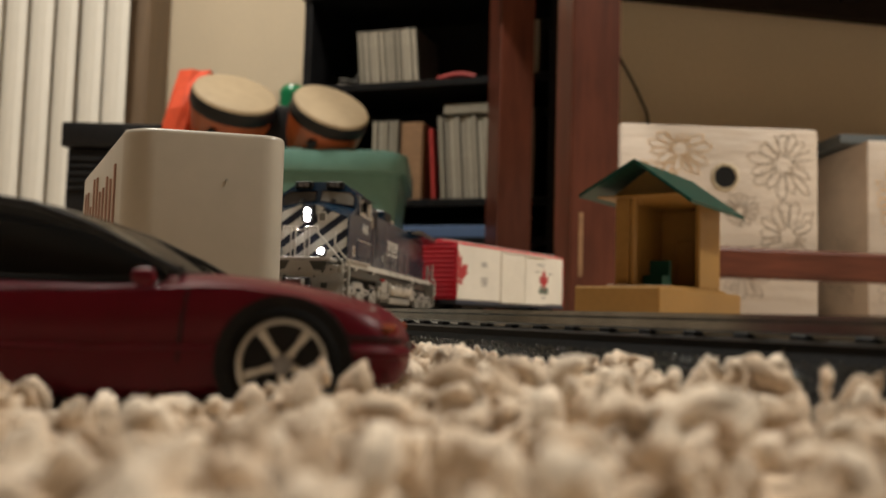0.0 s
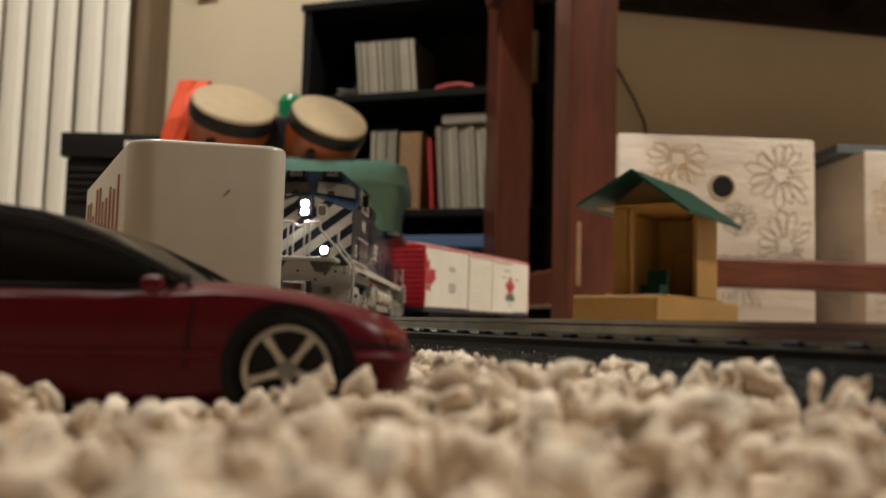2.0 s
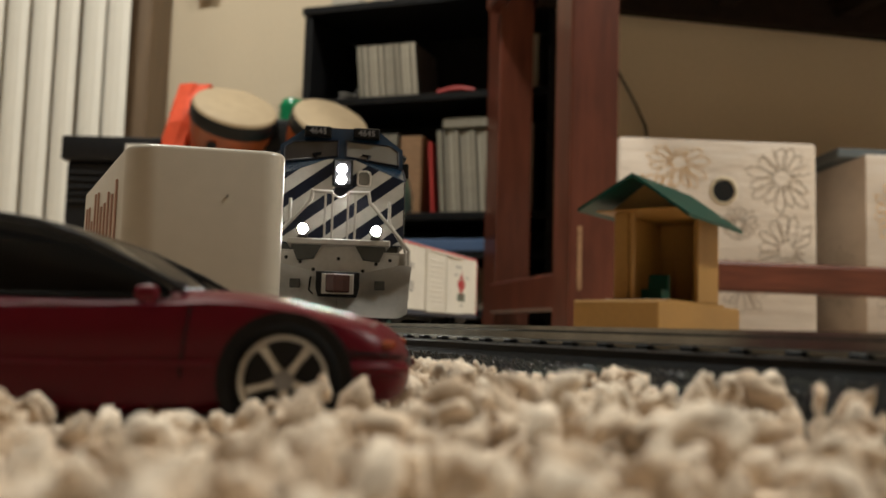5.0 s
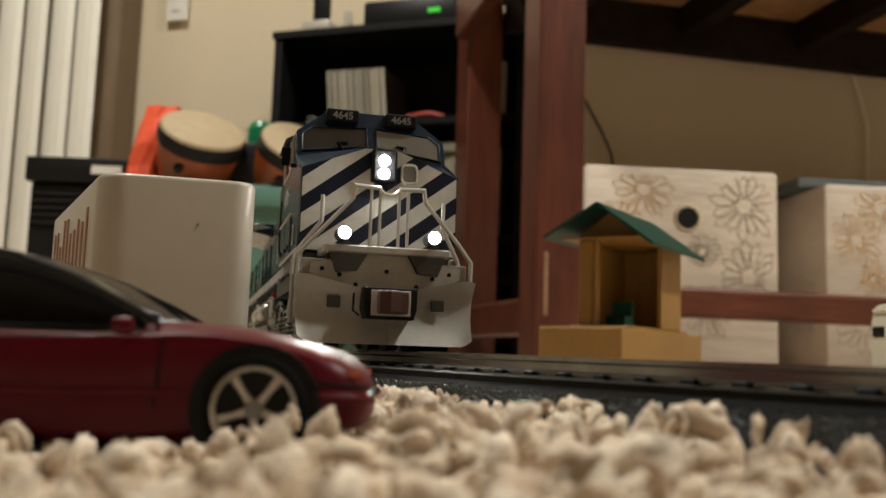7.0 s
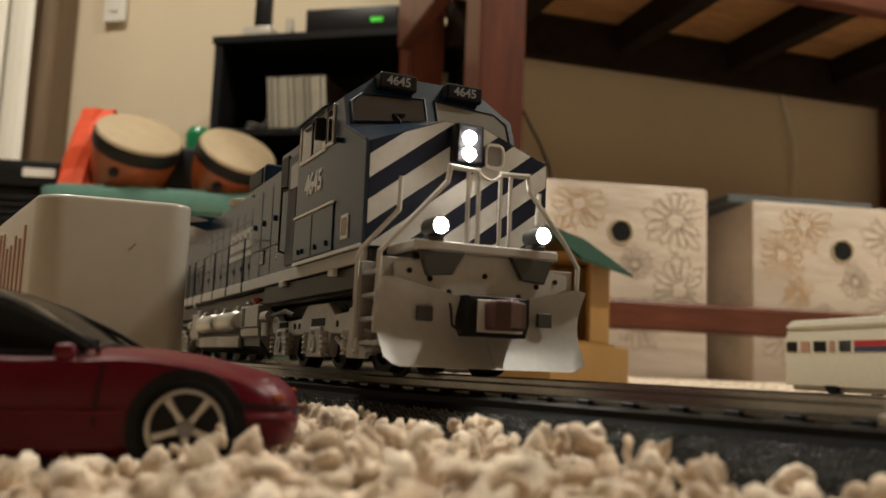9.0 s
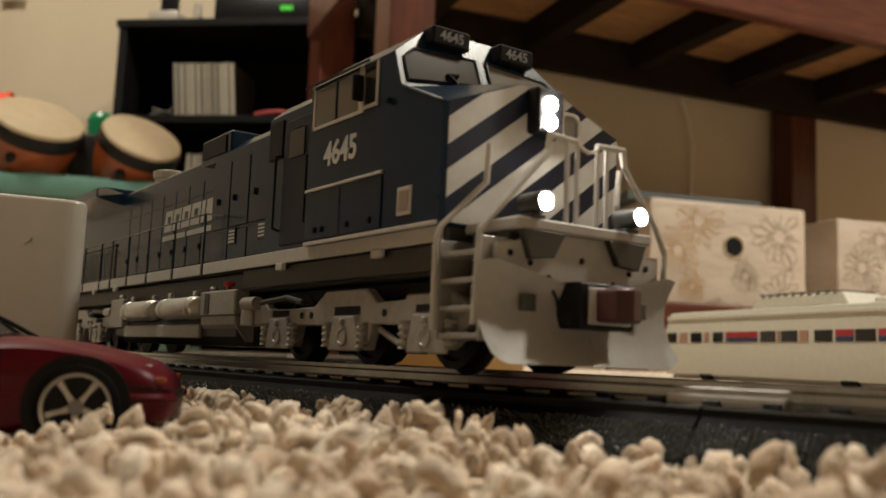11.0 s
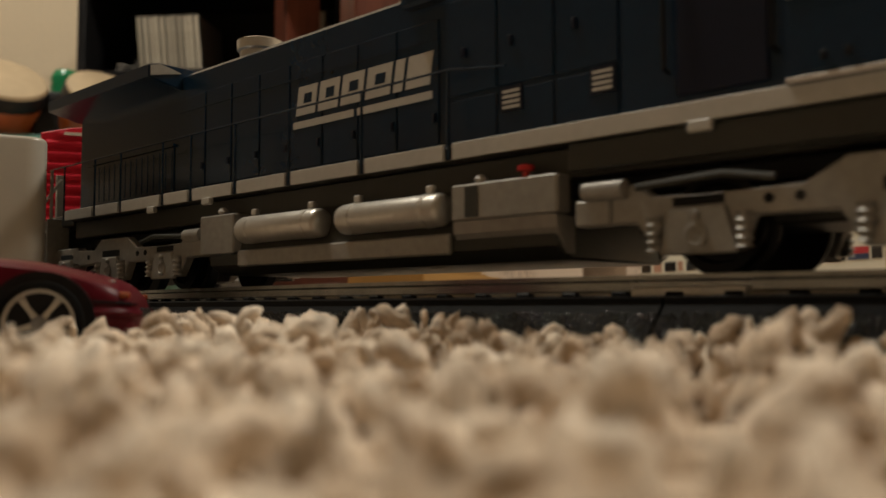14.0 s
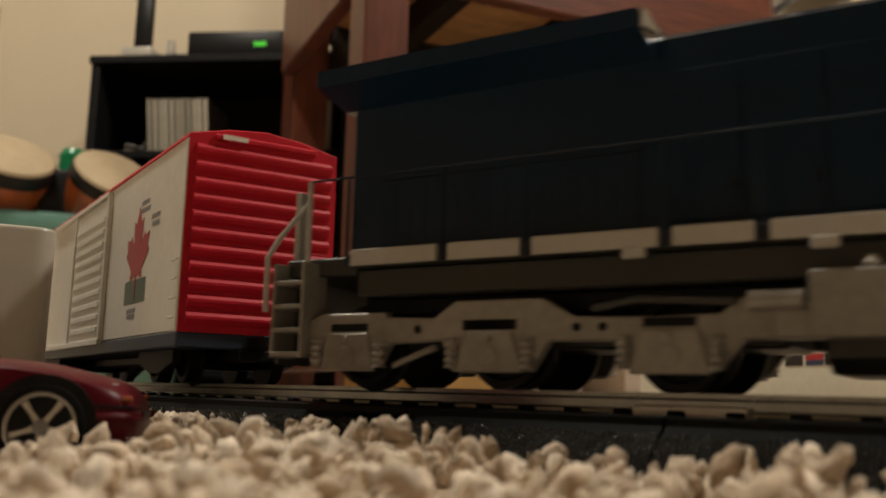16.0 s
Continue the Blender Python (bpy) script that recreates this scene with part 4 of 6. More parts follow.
# long hood
hood = part("long_hood", mm(add_prism(bm_new(), [(-10, 19.65), (10, 19.65), (10, 46.0), (9.0, 46.9), (-9.0, 46.9), (-10, 46.0)], "x", -196.5, -32, 0.35, 2)), "loco_blue", loco, "dark blue long hood")
DOORS = [-146 + 9.8 * k for k in range(8)]
for side in (-1, 1):
    for x in DOORS:
        part("hood_door", lbox(x, x + 9.3, *both(10.0, 10.3, side), 21.5, 41.5, 0.12), "loco_blue", hood)
        part("door_latch", lbox(x + 8.2, x + 8.8, *both(10.3, 10.7, side), 25, 26.4), "loco_navy", hood)
    part("hood_seam", lbox(-147, -68, *both(10.0, 10.45, side), 38.2, 38.5), "loco_blue", hood)
    for k in range(15):
        x = -189 + 2.7 * k
        part("radiator_slat", lbox(x, x + 1.1, *both(10.0, 10.36, side), 22, 30.5, 0.05), "loco_blue", hood)
    part("radiator_screen", lbox(-190.5, -149.5, *both(10.0, 10.25, side), 21.4, 31.2), "loco_blue", hood, "dark radiator screen")
    part("radiator_frame", lbox(-191, -149, *both(10.0, 10.7, side), 31.3, 31.9), "loco_blue", hood)
# radiator wings
wing = part("radiator_wing", mm(add_prism(bm_new(), [(-10, 43.4), (-17.8, 45.2), (-17.8, 47.8), (-15.5, 48.4), (15.5, 48.4), (17.8, 47.8), (17.8, 45.2), (10, 43.4)], "x", -198.5, -147, 0.2)), "loco_blue", loco, "overhanging dark blue radiator wing")
part("wing_face", mm(add_prism(bm_new(), [(10.2, 46.95), (17.5, 45.4), (17.5, 47.6), (15.2, 48.2)], "x", -146.9, -146.6)), "loco_grey", wing, "pale front end of the wing")
part("wing_face", mm(add_prism(bm_new(), [(-10.2, 46.95), (-15.2, 48.2), (-17.5, 47.6), (-17.5, 45.4)], "x", -146.9, -146.6)), "loco_grey", wing, "pale front end of the wing")
for x in (-100, -86):
    part("roof_hatch", lbox(x, x + 9, -6, 6, 46.92, 47.7, 0.3), "loco_navy", loco)
part("lifting_eye", mm(add_tube(bm_new(), [(-105, -5, 46.5), (-105, -5, 48), (-103, -5, 48.4), (-102, -5, 46.5)], 0.3, 6)), "tank_silver", loco)

fan = part("exhaust_stack", mm(add_lathe(bm_new(), [(4.2, 46.8), (4.2, 49.6), (4.8, 50.0), (4.9, 51.9), (4.2, 52.2), (3.9, 51.6), (0.2, 51.4)], 28, Matrix.Translation((-129.0, -2.0, 0)))), "tank_silver", loco, "bright metal exhaust stack", smooth=True)
part("fan_screen", mm(add_lathe(bm_new(), [(3.8, 51.7), (3.8, 51.9), (0.2, 52.1)], 20, Matrix.Translation((-129.0, -2.0, 0)))), "loco_black", fan)

# equipment cabinet behind the cab
cabinet = part("equipment_cabinet", mm(add_prism(bm_new(), [(-13, 19.65), (13, 19.65), (13, 44.5), (10, 47.2), (-10, 47.2), (-13, 44.5)], "x", -64, -32, 0.25)), "loco_blue", loco, "dark blue equipment cabinet")
part("blower_box", lbox(-75, -57, -12.4, 12.4, 44.0, 50.0, 0.5), "loco_blue", cabinet)
for side in (-1, 1):
    part("blower_screen", lbox(-73.5, -59.5, *both(12.4, 12.7, side), 45.3, 49.2), "loco_black", cabinet, "dark intake screen")
    for x0, x1 in ((-63.4, -53.6), (-53.0, -43.4), (-42.8, -33)):
        part("cabinet_door", lbox(x0, x1, *both(13, 13.35, side), 27.5, 42, 0.12), "loco_blue", cabinet)
        part("cabinet_door", lbox(x0, x1, *both(13, 13.3, side), 20.5, 26.8, 0.12), "loco_blue", cabinet)
    for x in (-52.6, -37.3):
        lab = part("notice", lbox(x, x + 3.9, *both(13.3, 13.5, side), 23.6, 27.2), "loco_navy", cabinet, "small notice of white lines")
        for k in range(4):
            part("print_line", lbox(x + 0.4, x + 3.5, *both(13.5, 13.56, side), 24.0 + 0.75 * k, 24.42 + 0.75 * k), "loco_white", lab)
    for x in (-60, -51, -40):
        part("door_latch", lbox(x, x + 0.7, *both(13.3, 13.9, side), 33, 34.4, 0.1), "loco_navy", cabinet)
vest = part("cab_rear_section", mm(add_prism(bm_new(), [(-14.5, 19.65), (14.5, 19.65), (14.5, 46.5), (11, 49.5), (-11, 49.5), (-14.5, 46.5)], "x", -31.9, -10.1, 0.25)), "loco_blue", loco)
for side in (-1, 1):
    part("cab_door", lbox(-24, -12.5, *both(14.5, 14.9, side), 21, 44.5, 0.2), "loco_navy", vest, "dark cab door")
    part("door_window", lbox(-21.5, -15, *both(14.9, 15.1, side), 37, 42.5, 0.2), "loco_dark_glass", vest)
    part("vent", lbox(-31, -25, *both(14.5, 14.8, side), 38, 45.5, 0.2), "loco_black", vest)
    part("grab_rail", mm(add_tube(bm_new(), [(-25, 14.6 * side, 24), (-25, 15.9 * side, 24.4), (-25, 15.9 * side, 38), (-25, 14.6 * side, 38.4)], 0.25, 6)), "loco_black", vest)
    part("grab_rail", mm(add_tube(bm_new(), [(-11.5, 14.6 * side, 24), (-11.5, 16.2 * side, 24.4), (-11.5, 16.2 * side, 36), (-11.5, 14.6 * side, 36.4)], 0.25, 6)), "loco_black", vest)

# cab and nose
ROOF = [(-16.6, 41.5), (-16.6, 47.6), (-10.4, 52.6), (-8.5, 53.4), (8.5, 53.4), (10.4, 52.6), (16.6, 47.6), (16.6, 41.5), (4, 43.9), (-4, 43.9)]


def front_x(z):
    return 19.6 - 0.40 * (z - 42)


bm = bm_new()
sec = [(-16.6, 19.65)] + ROOF[:8] + [(16.6, 19.65)]
a = [bm.verts.new((-10, y, z)) for y, z in sec]
b = [bm.verts.new((front_x(z) if z > 41 else 19.8, y, z)) for y, z in sec]
n = len(sec)
bm.faces.new(a[::-1]), bm.faces.new(b)
for k in range(n):
    bm.faces.new((a[k], a[(k + 1) % n], b[(k + 1) % n], b[k]))
cab = part("cab", mm(bm), "loco_blue", loco, "dark blue driver's cab")
NOSE = [(-16.6, 19.65), (-16.6, 37.0), (-3.6, 42.0), (3.6, 42.0), (16.6, 37.0), (16.6, 19.65)]
NOSE_BACK = [(-16.6, 19.65), (-16.6, 41.4), (-3.6, 43.85), (3.6, 43.85), (16.6, 41.4), (16.6, 19.65)]
bm = bm_new()
a = [bm.verts.new((19.8, y, z)) for y, z in NOSE_BACK]
b = [bm.verts.new((30.6, y, z)) for y, z in NOSE]
c = [bm.verts.new((31.6, y * 0.985, z - (0.25 if z > 30 else -0.0))) for y, z in NOSE]
for p, q in ((a, b), (b, c)):
    for k in range(6):
        bm.faces.new((p[k], p[(k + 1) % 6], q[(k + 1) % 6], q[k]))
bm.faces.new(a[::-1]), bm.faces.new(c)
nose = part("nose", mm(bm), "loco_blue", loco, "dark blue nose painted with white diagonal stripes")


def clip_poly(poly, keep):
    """Cut a polygon by one half plane: keep(p) gives a signed distance."""
    out = []
    for p, q in zip(poly, poly[1:] + poly[:1]):
        dp, dq = keep(p), keep(q)
        if dp >= 0:
            out.append(p)
        if dp * dq < 0:
            f = dp / (dp - dq)
            out.append((p[0] + (q[0] - p[0]) * f, p[1] + (q[1] - p[1]) * f))
    return out


FACE = [(y * 0.975, z - (0.35 if z > 30 else -0.3)) for y, z in NOSE]
part("nose_front", mm(add_prism(bm_new(), FACE, "x", 31.55, 31.62)), "loco_navy", nose, "navy nose front")
for k in range(-6, 4):
    lo = 30.4 + 7.4 * k
    poly = clip_poly(FACE, lambda p: p[1] - 0.75 * (p[0] + 16.6) - lo)
    poly = clip_poly(poly, lambda p: lo + 3.9 - (p[1] - 0.75 * (p[0] + 16.6))) if len(poly) > 2 else poly
    if len(poly) > 2:
        part("nose_stripe", mm(add_prism(bm_new(), poly, "x", 31.60, 31.70)), "loco_white", nose, "white diagonal stripe")
for side in (-1, 1):
    pts = [(1.1, 44.9), (1.1, 49.6), (13.2, 48.7), (15.4, 46.8), (15.4, 42.8)]
    bm = bm_new()
    vs = [bm.verts.new((front_x(z) + 0.12, y * side, z)) for y, z in pts]
    bm.faces.new(vs)
    # left pane is paler: the reflection in it is put into the colour
    part("windscreen", mm(bm), "loco_pale_glass" if side > 0 else "loco_dark_glass", cab, "slanted windscreen pane")
    fr = [(front_x(z) + 0.15, y * side, z) for y, z in pts]
    part("windscreen_frame", mm(add_tube(bm_new(), fr + fr[:1], 0.22, 6)), "loco_navy", cab)
    part("wiper", mm(add_tube(bm_new(), [(front_x(43.5) + 0.9, 6.5 * side, 43.6), (front_x(46) + 0.6, 7.5 * side, 45.2), (front_x(46) + 0.5, 5.5 * side, 45.6)], 0.3, 6)), "loco_black", cab)
    part("number_board", lbox(14.2, 18.0, *both(3.0, 10.2, side), 50.2, 53.2, 0.3), "loco_black", cab, "black number board")
    tm = text_mesh("4645", 2.3)
    part("number", mm(tm), "print_grey", cab, "grey number 4645", m=Matrix.Translation((18.04 * MMM, 6.6 * side * MMM, 51.7 * MMM)) @ pose(0, 0, 0, 90, 0, 90))
    # side windows
    y = 16.6 * side
    part("side_window", lbox(-8, 7.3, *both(16.55, 16.75, side), 40.2, 46.8, 0.2), "loco_pale_glass", cab, "pale cab side window")
    part("side_window", lbox(8.8, 12.6, *both(16.55, 16.75, side), 40.6, 46.8, 0.2), "loco_dark_glass", cab)
    for x0, x1, z0, z1 in ((-8.4, 7.7, 39.6, 40.2), (-8.4, 7.7, 46.8, 47.4), (-8.5, -7.9, 39.6, 47.4), (7.3, 8.7, 39.6, 47.4), (12.6, 13.2, 39.9, 47.3), (8.7, 13, 46.8, 47.3), (8.7, 13, 40.0, 40.6), (-0.6, 0.0, 40.2, 46.8)):
        part("window_frame", lbox(x0, x1, *both(16.6, 16.95, side), z0, z1, 0.08), "loco_navy" if z0 > 40 else "silver_paint", cab)
    part("sun_shade", mm(add_prism(bm_new(), [(16.4 * side, 47.9), (18.3 * side, 46.9), (18.3 * side, 47.2), (16.4 * side, 48.4)], "x", -9.5, 9.5)), "loco_navy", cab)
    part("mirror", lbox(8.6, 9.2, *both(17.0, 19.0, side), 41.2, 45.5, 0.2), "loco_black", cab)
    # number on the side
    tm = text_mesh("4645", 5.6)
    part("number", mm(tm), "loco_white", cab, "white number 4645", m=Matrix.Translation((1.6 * MMM, (16.66 * side) * MMM, 34.5 * MMM)) @ (pose(0, 0, 0, 90, 0, 0) if side < 0 else pose(0, 0, 0, 90, 0, 180)))
    part("side_panel", lbox(-9.6, 15.4, *both(16.6, 16.85, side), 20.6, 28.8, 0.1), "loco_blue", cab)
    part("panel_trim", lbox(-9.8, 15.6, *both(16.6, 17.15, side), 28.85, 29.35, 0.1), "silver_paint", cab, "bright panel trim")
    part("panel_seam", lbox(2.4, 2.75, *both(16.85, 16.92, side), 20.8, 28.6), "loco_black", cab)
    for x in (-6, -3.5, 5, 12):
        part("latch", lbox(x, x + 0.6, *both(16.85, 17.2, side), 21.6, 22.6, 0.1), "loco_black", cab)
    part("plate", lbox(20.0, 23.8, *both(16.6, 16.85, side), 21.8, 26.0, 0.1), "silver_paint", nose, "small framed plate")
    part("plate_face", lbox(20.6, 23.2, *both(16.85, 16.92, side), 22.4, 25.4), "box_side", nose)
    part("nose_trim", mm(add_tube(bm_new(), [(20, 16.65 * side, 41.6), (30.6, 16.65 * side, 37.1)], 0.22, 6)), "loco_navy", nose)
    part("grab_iron", lbox(16.5, 17.3, *both(16.6, 17.6, side), 39.3, 40.3, 0.2), "loco_black", nose)
    part("base_trim", lbox(-9.8, 30.5, *both(16.6, 16.9, side), 19.65, 20.3, 0.1), "silver_paint", cab)
part("headlight_box", lbox(31.0, 34.0, -2.3, 2.9, 34.6, 41.4, 0.5, 2), "loco_black", nose, "dark headlight housing")
for z in (38.9, 36.2):
    part("headlight", mm(add_lathe(bm_new(), [(1.15, 0), (1.1, 0.3), (0.7, 0.6), (0.1, 0.7)], 20, Matrix.Translation((34.0, 0.1, z)) @ pose(0, 0, 0, 0, 90, 0))), "headlamp_glow", nose, "lit headlight")
part("nose_window", mm(add_prism(bm_new(), rounded_rect(4.2, 7.4, 34.9, 38.8, 0.9), "x", 31.6, 32.1, 0.1)), "loco_pale_glass", nose, "small nose window")
fr = [(32.15, y, z) for y, z in rounded_rect(4.2, 7.4, 34.9, 38.8, 0.9, 3)]
part("window_frame", mm(add_tube(bm_new(), fr + fr[:1], 0.28, 6)), "silver_paint", nose)

# front platform, rails, ditch lights, plough, coupler
part("front_platform", lbox(31.0, 42.5, -12.5, 12.5, 18.6, 20.2, 0.3), "plough_paint", loco, "grey front platform")
plate = part("pilot_plate", mm(add_prism(bm_new(), [(-14.8, 16.6), (-11.5, 17.0), (-9, 18.5), (9, 18.5), (11.5, 17.0), (14.8, 16.6), (14.8, 14.5), (11, 12.5), (5.5, 11), (4.5, 6), (-4.5, 6), (-5.5, 11), (-11, 12.5), (-14.8, 14.5)], "x", 40.3, 41.3)), "plough_paint", loco, "grey pilot plate with holes")
for y, z in ((-9.2, 14.4), (-6.0, 12.6), (-6.5, 16.4), (0, 15.4), (6.5, 16.4), (6.0, 12.6), (9.2, 14.4), (-12.6, 15.4), (12.6, 15.4)):
    part("bolt_hole", mm(add_cyl(bm_new(), (41.3, y, z), (41.45, y, z), 0.45, n=10)), "hole", plate)
for side in (-1, 1):
    part("anticlimber", mm(add_prism(bm_new(), [(4.0 * side, 18.6), (11.5 * side, 18.6), (10 * side, 14.8), (6 * side, 15.2)], "x", 41.35, 42.6, 0.1)), "loco_frame", plate)
    # plough half: curved blade
    bm = bm_new()
    rows = []
    for j in range(11):
        v = j / 10
        ring = []
        for i in range(15):
            u = i / 14
            edge = max(0.0, (u - 0.84) / 0.16) ** 2
            top = 10.6 + 4.2 * u - 0.9 * edge
            low = 1.2 + 1.3 * edge
            z = low + (top - low) * v
            x = 45.9 - 2.2 * u - 2.9 * math.sin(math.pi * 0.9 * v) - 0.5 * v
            ring.append(bm.verts.new((x, (0.02 + 17.9 * u - 0.9 * u * (1 - v)) * side, z)))
        rows.append(ring)
    for p, q in zip(rows, rows[1:]):
        for i in range(14):
            bm.faces.new((p[i], p[i + 1], q[i + 1], q[i]))
    res = bmesh.ops.solidify(bm, geom=bm.faces[:], thickness=0.7)
    blade = part("plough_blade", mm(bm), "plough_paint", loco, "pale grey snow plough blade", smooth=True)
    part("blade_slot", lbox(41.9, 42.6, *both(9.0, 11.5, side), 8.0, 10.2, 0.1), "loco_frame", blade)
    part("ditch_light_housing", mm(add_cyl(bm_new(), (39.5, 8.85 * side, 22.3), (43.2, 8.85 * side, 22.3), 1.45, n=20)), "loco_frame", loco, "dark ditch light housing", smooth=True)
    # ring added to keep the lamp's light off the platform
    part("ditch_light_rim", mm(ring_shape(1.22, 1.45, 0.7, Matrix.Translation((43.2, 8.85 * side, 22.3)) @ pose(0, 0, 0, 0, 90, 0))), "loco_frame", loco)
    part("ditch_light", mm(add_lathe(bm_new(), [(1.18, 0), (1.1, 0.3), (0.7, 0.6), (0.1, 0.75)], 20, Matrix.Translation((43.2, 8.85 * side, 22.3)) @ pose(0, 0, 0, 0, 90, 0))), "headlamp_glow", loco, "lit ditch light")
    part("ditch_bracket", lbox(39.5, 42.4, *both(7.6, 10.1, side), 20.2, 20.8, 0.1), "loco_frame", loco)
    # gate posts and hand rails
    for y in (1.6, 3.4):
        part("gate_post", lbox(41.7, 42.3, *both(y, y + 0.55, side), 20.2, 31.6, 0.1), "loco_white", loco)
    part("front_hand_rail", mm(add_tube(bm_new(), [(42, 1.8 * side, 31.6), (42, 6.8 * side, 31.8), (42, 7.2 * side, 29.4), (41.6, 14.2 * side, 21.6), (40.8, 17.2 * side, 18.0), (40.0, 17.2 * side, 6.0)], 0.42, 8)), "loco_white", loco, "white front hand rail")
    part("step_hand_rail", mm(add_tube(bm_new(), [(36, 12.4 * side, 30.6), (35.6, 12.4 * side, 25.4), (31.6, 16.9 * side, 19.2), (31.2, 17.3 * side, 17.6), (31.2, 17.3 * side, 5.2)], 0.42, 8)), "loco_white", loco, "white step hand rail")
    part("step_back", lbox(31.6, 39.6, *both(11.0, 11.6, side), 4.0, 18.5, 0.1), "loco_frame", loco)
    part("step_side", lbox(31.0, 31.6, *both(11.0, 16.8, side), 4.0, 17.4, 0.1), "loco_grey", loco)
    part("step_side", lbox(39.6, 40.2, *both(11.0, 16.4, side), 4.0, 17.4, 0.1), "loco_grey", loco)
    for k in range(4):
        part("step_tread", lbox(31.6, 39.6, *both(11.6, 16.6, side), 4.2 + 3.6 * k, 4.9 + 3.6 * k, 0.1), "loco_grey", loco)
    # rear steps and rails
    part("rear_step_side", lbox(-200.6, -200, *both(11.0, 16.6, side), 4.0, 18.5, 0.1), "loco_grey", loco)
    part("rear_step_side", lbox(-206.6, -206, *both(11.0, 16.2, side), 4.0, 18.5, 0.1), "loco_grey", loco)
    for k in range(4):
        part("rear_step_tread", lbox(-206, -200.6, *both(11.2, 16.6, side), 4.2 + 3.6 * k, 4.9 + 3.6 * k, 0.1), "loco_grey", loco)
    part("rear_hand_rail", mm(add_tube(bm_new(), [(-200.3, 15.6 * side, 31), (-200.3, 15.6 * side, 18.5)], 0.42, 8)), "loco_white", loco)
    part("rear_hand_rail", mm(add_tube(bm_new(), [(-203, 12 * side, 29), (-206.5, 15.2 * side, 22.6), (-207.4, 16.6 * side, 19.5), (-207.4, 16.6 * side, 11)], 0.42, 8)), "loco_white", loco)
    part("rear_post", lbox(-206, -205, *both(10.5, 12.3, side), 18.5, 30.5, 0.1), "loco_white", loco)
part("gate_chain", mm(add_tube(bm_new(), [(42.2, -2, 31.4), (42.3, -1, 30.6), (42.3, 0, 30.3), (42.3, 1, 30.6), (42.2, 2, 31.4)], 0.25, 6)), "silver_paint", loco)
part("rear_platform", lbox(-206.6, -193, -13, 13, 16.5, 19.4, 0.3), "loco_frame", loco)
part("rear_pilot", lbox(-207.4, -206.6, -14, 14, 3, 17, 0.2), "loco_frame", loco)
cp = part("coupler_box", mm(add_prism(bm_new(), [(-4.6, 6), (4.6, 6), (5.2, 8), (5.2, 12), (-5.2, 12), (-5.2, 8)], "x", 41.4, 46.6, 0.2)), "loco_black", loco, "black coupler pocket")
part("pocket_rim", lbox(46.6, 47.0, -3.8, 3.8, 6.6, 11.4, 0.1), "plough_paint", cp)
part("coupler", mm(add_prism(bm_new(), [(46.9, -2.6), (50.6, -2.8), (52, -1), (51.2, 1.2), (50.0, 0.8), (49.6, 2.8), (46.9, 2.6)], "z", 6.9, 11.2, 0.4, 2)), "rust_red", cp, "rust-brown knuckle coupler")
part("coupler", lbox(-214, -206.5, -2, 2, 6.5, 10, 0.3), "rust_red", loco)
part("air_hose", mm(add_tube(bm_new(), [(41.5, -6.2, 12), (43.6, -6.6, 10), (44.6, -6.8, 7.5), (45.4, -5.8, 6.6)], 0.22, 6)), "loco_black", loco)


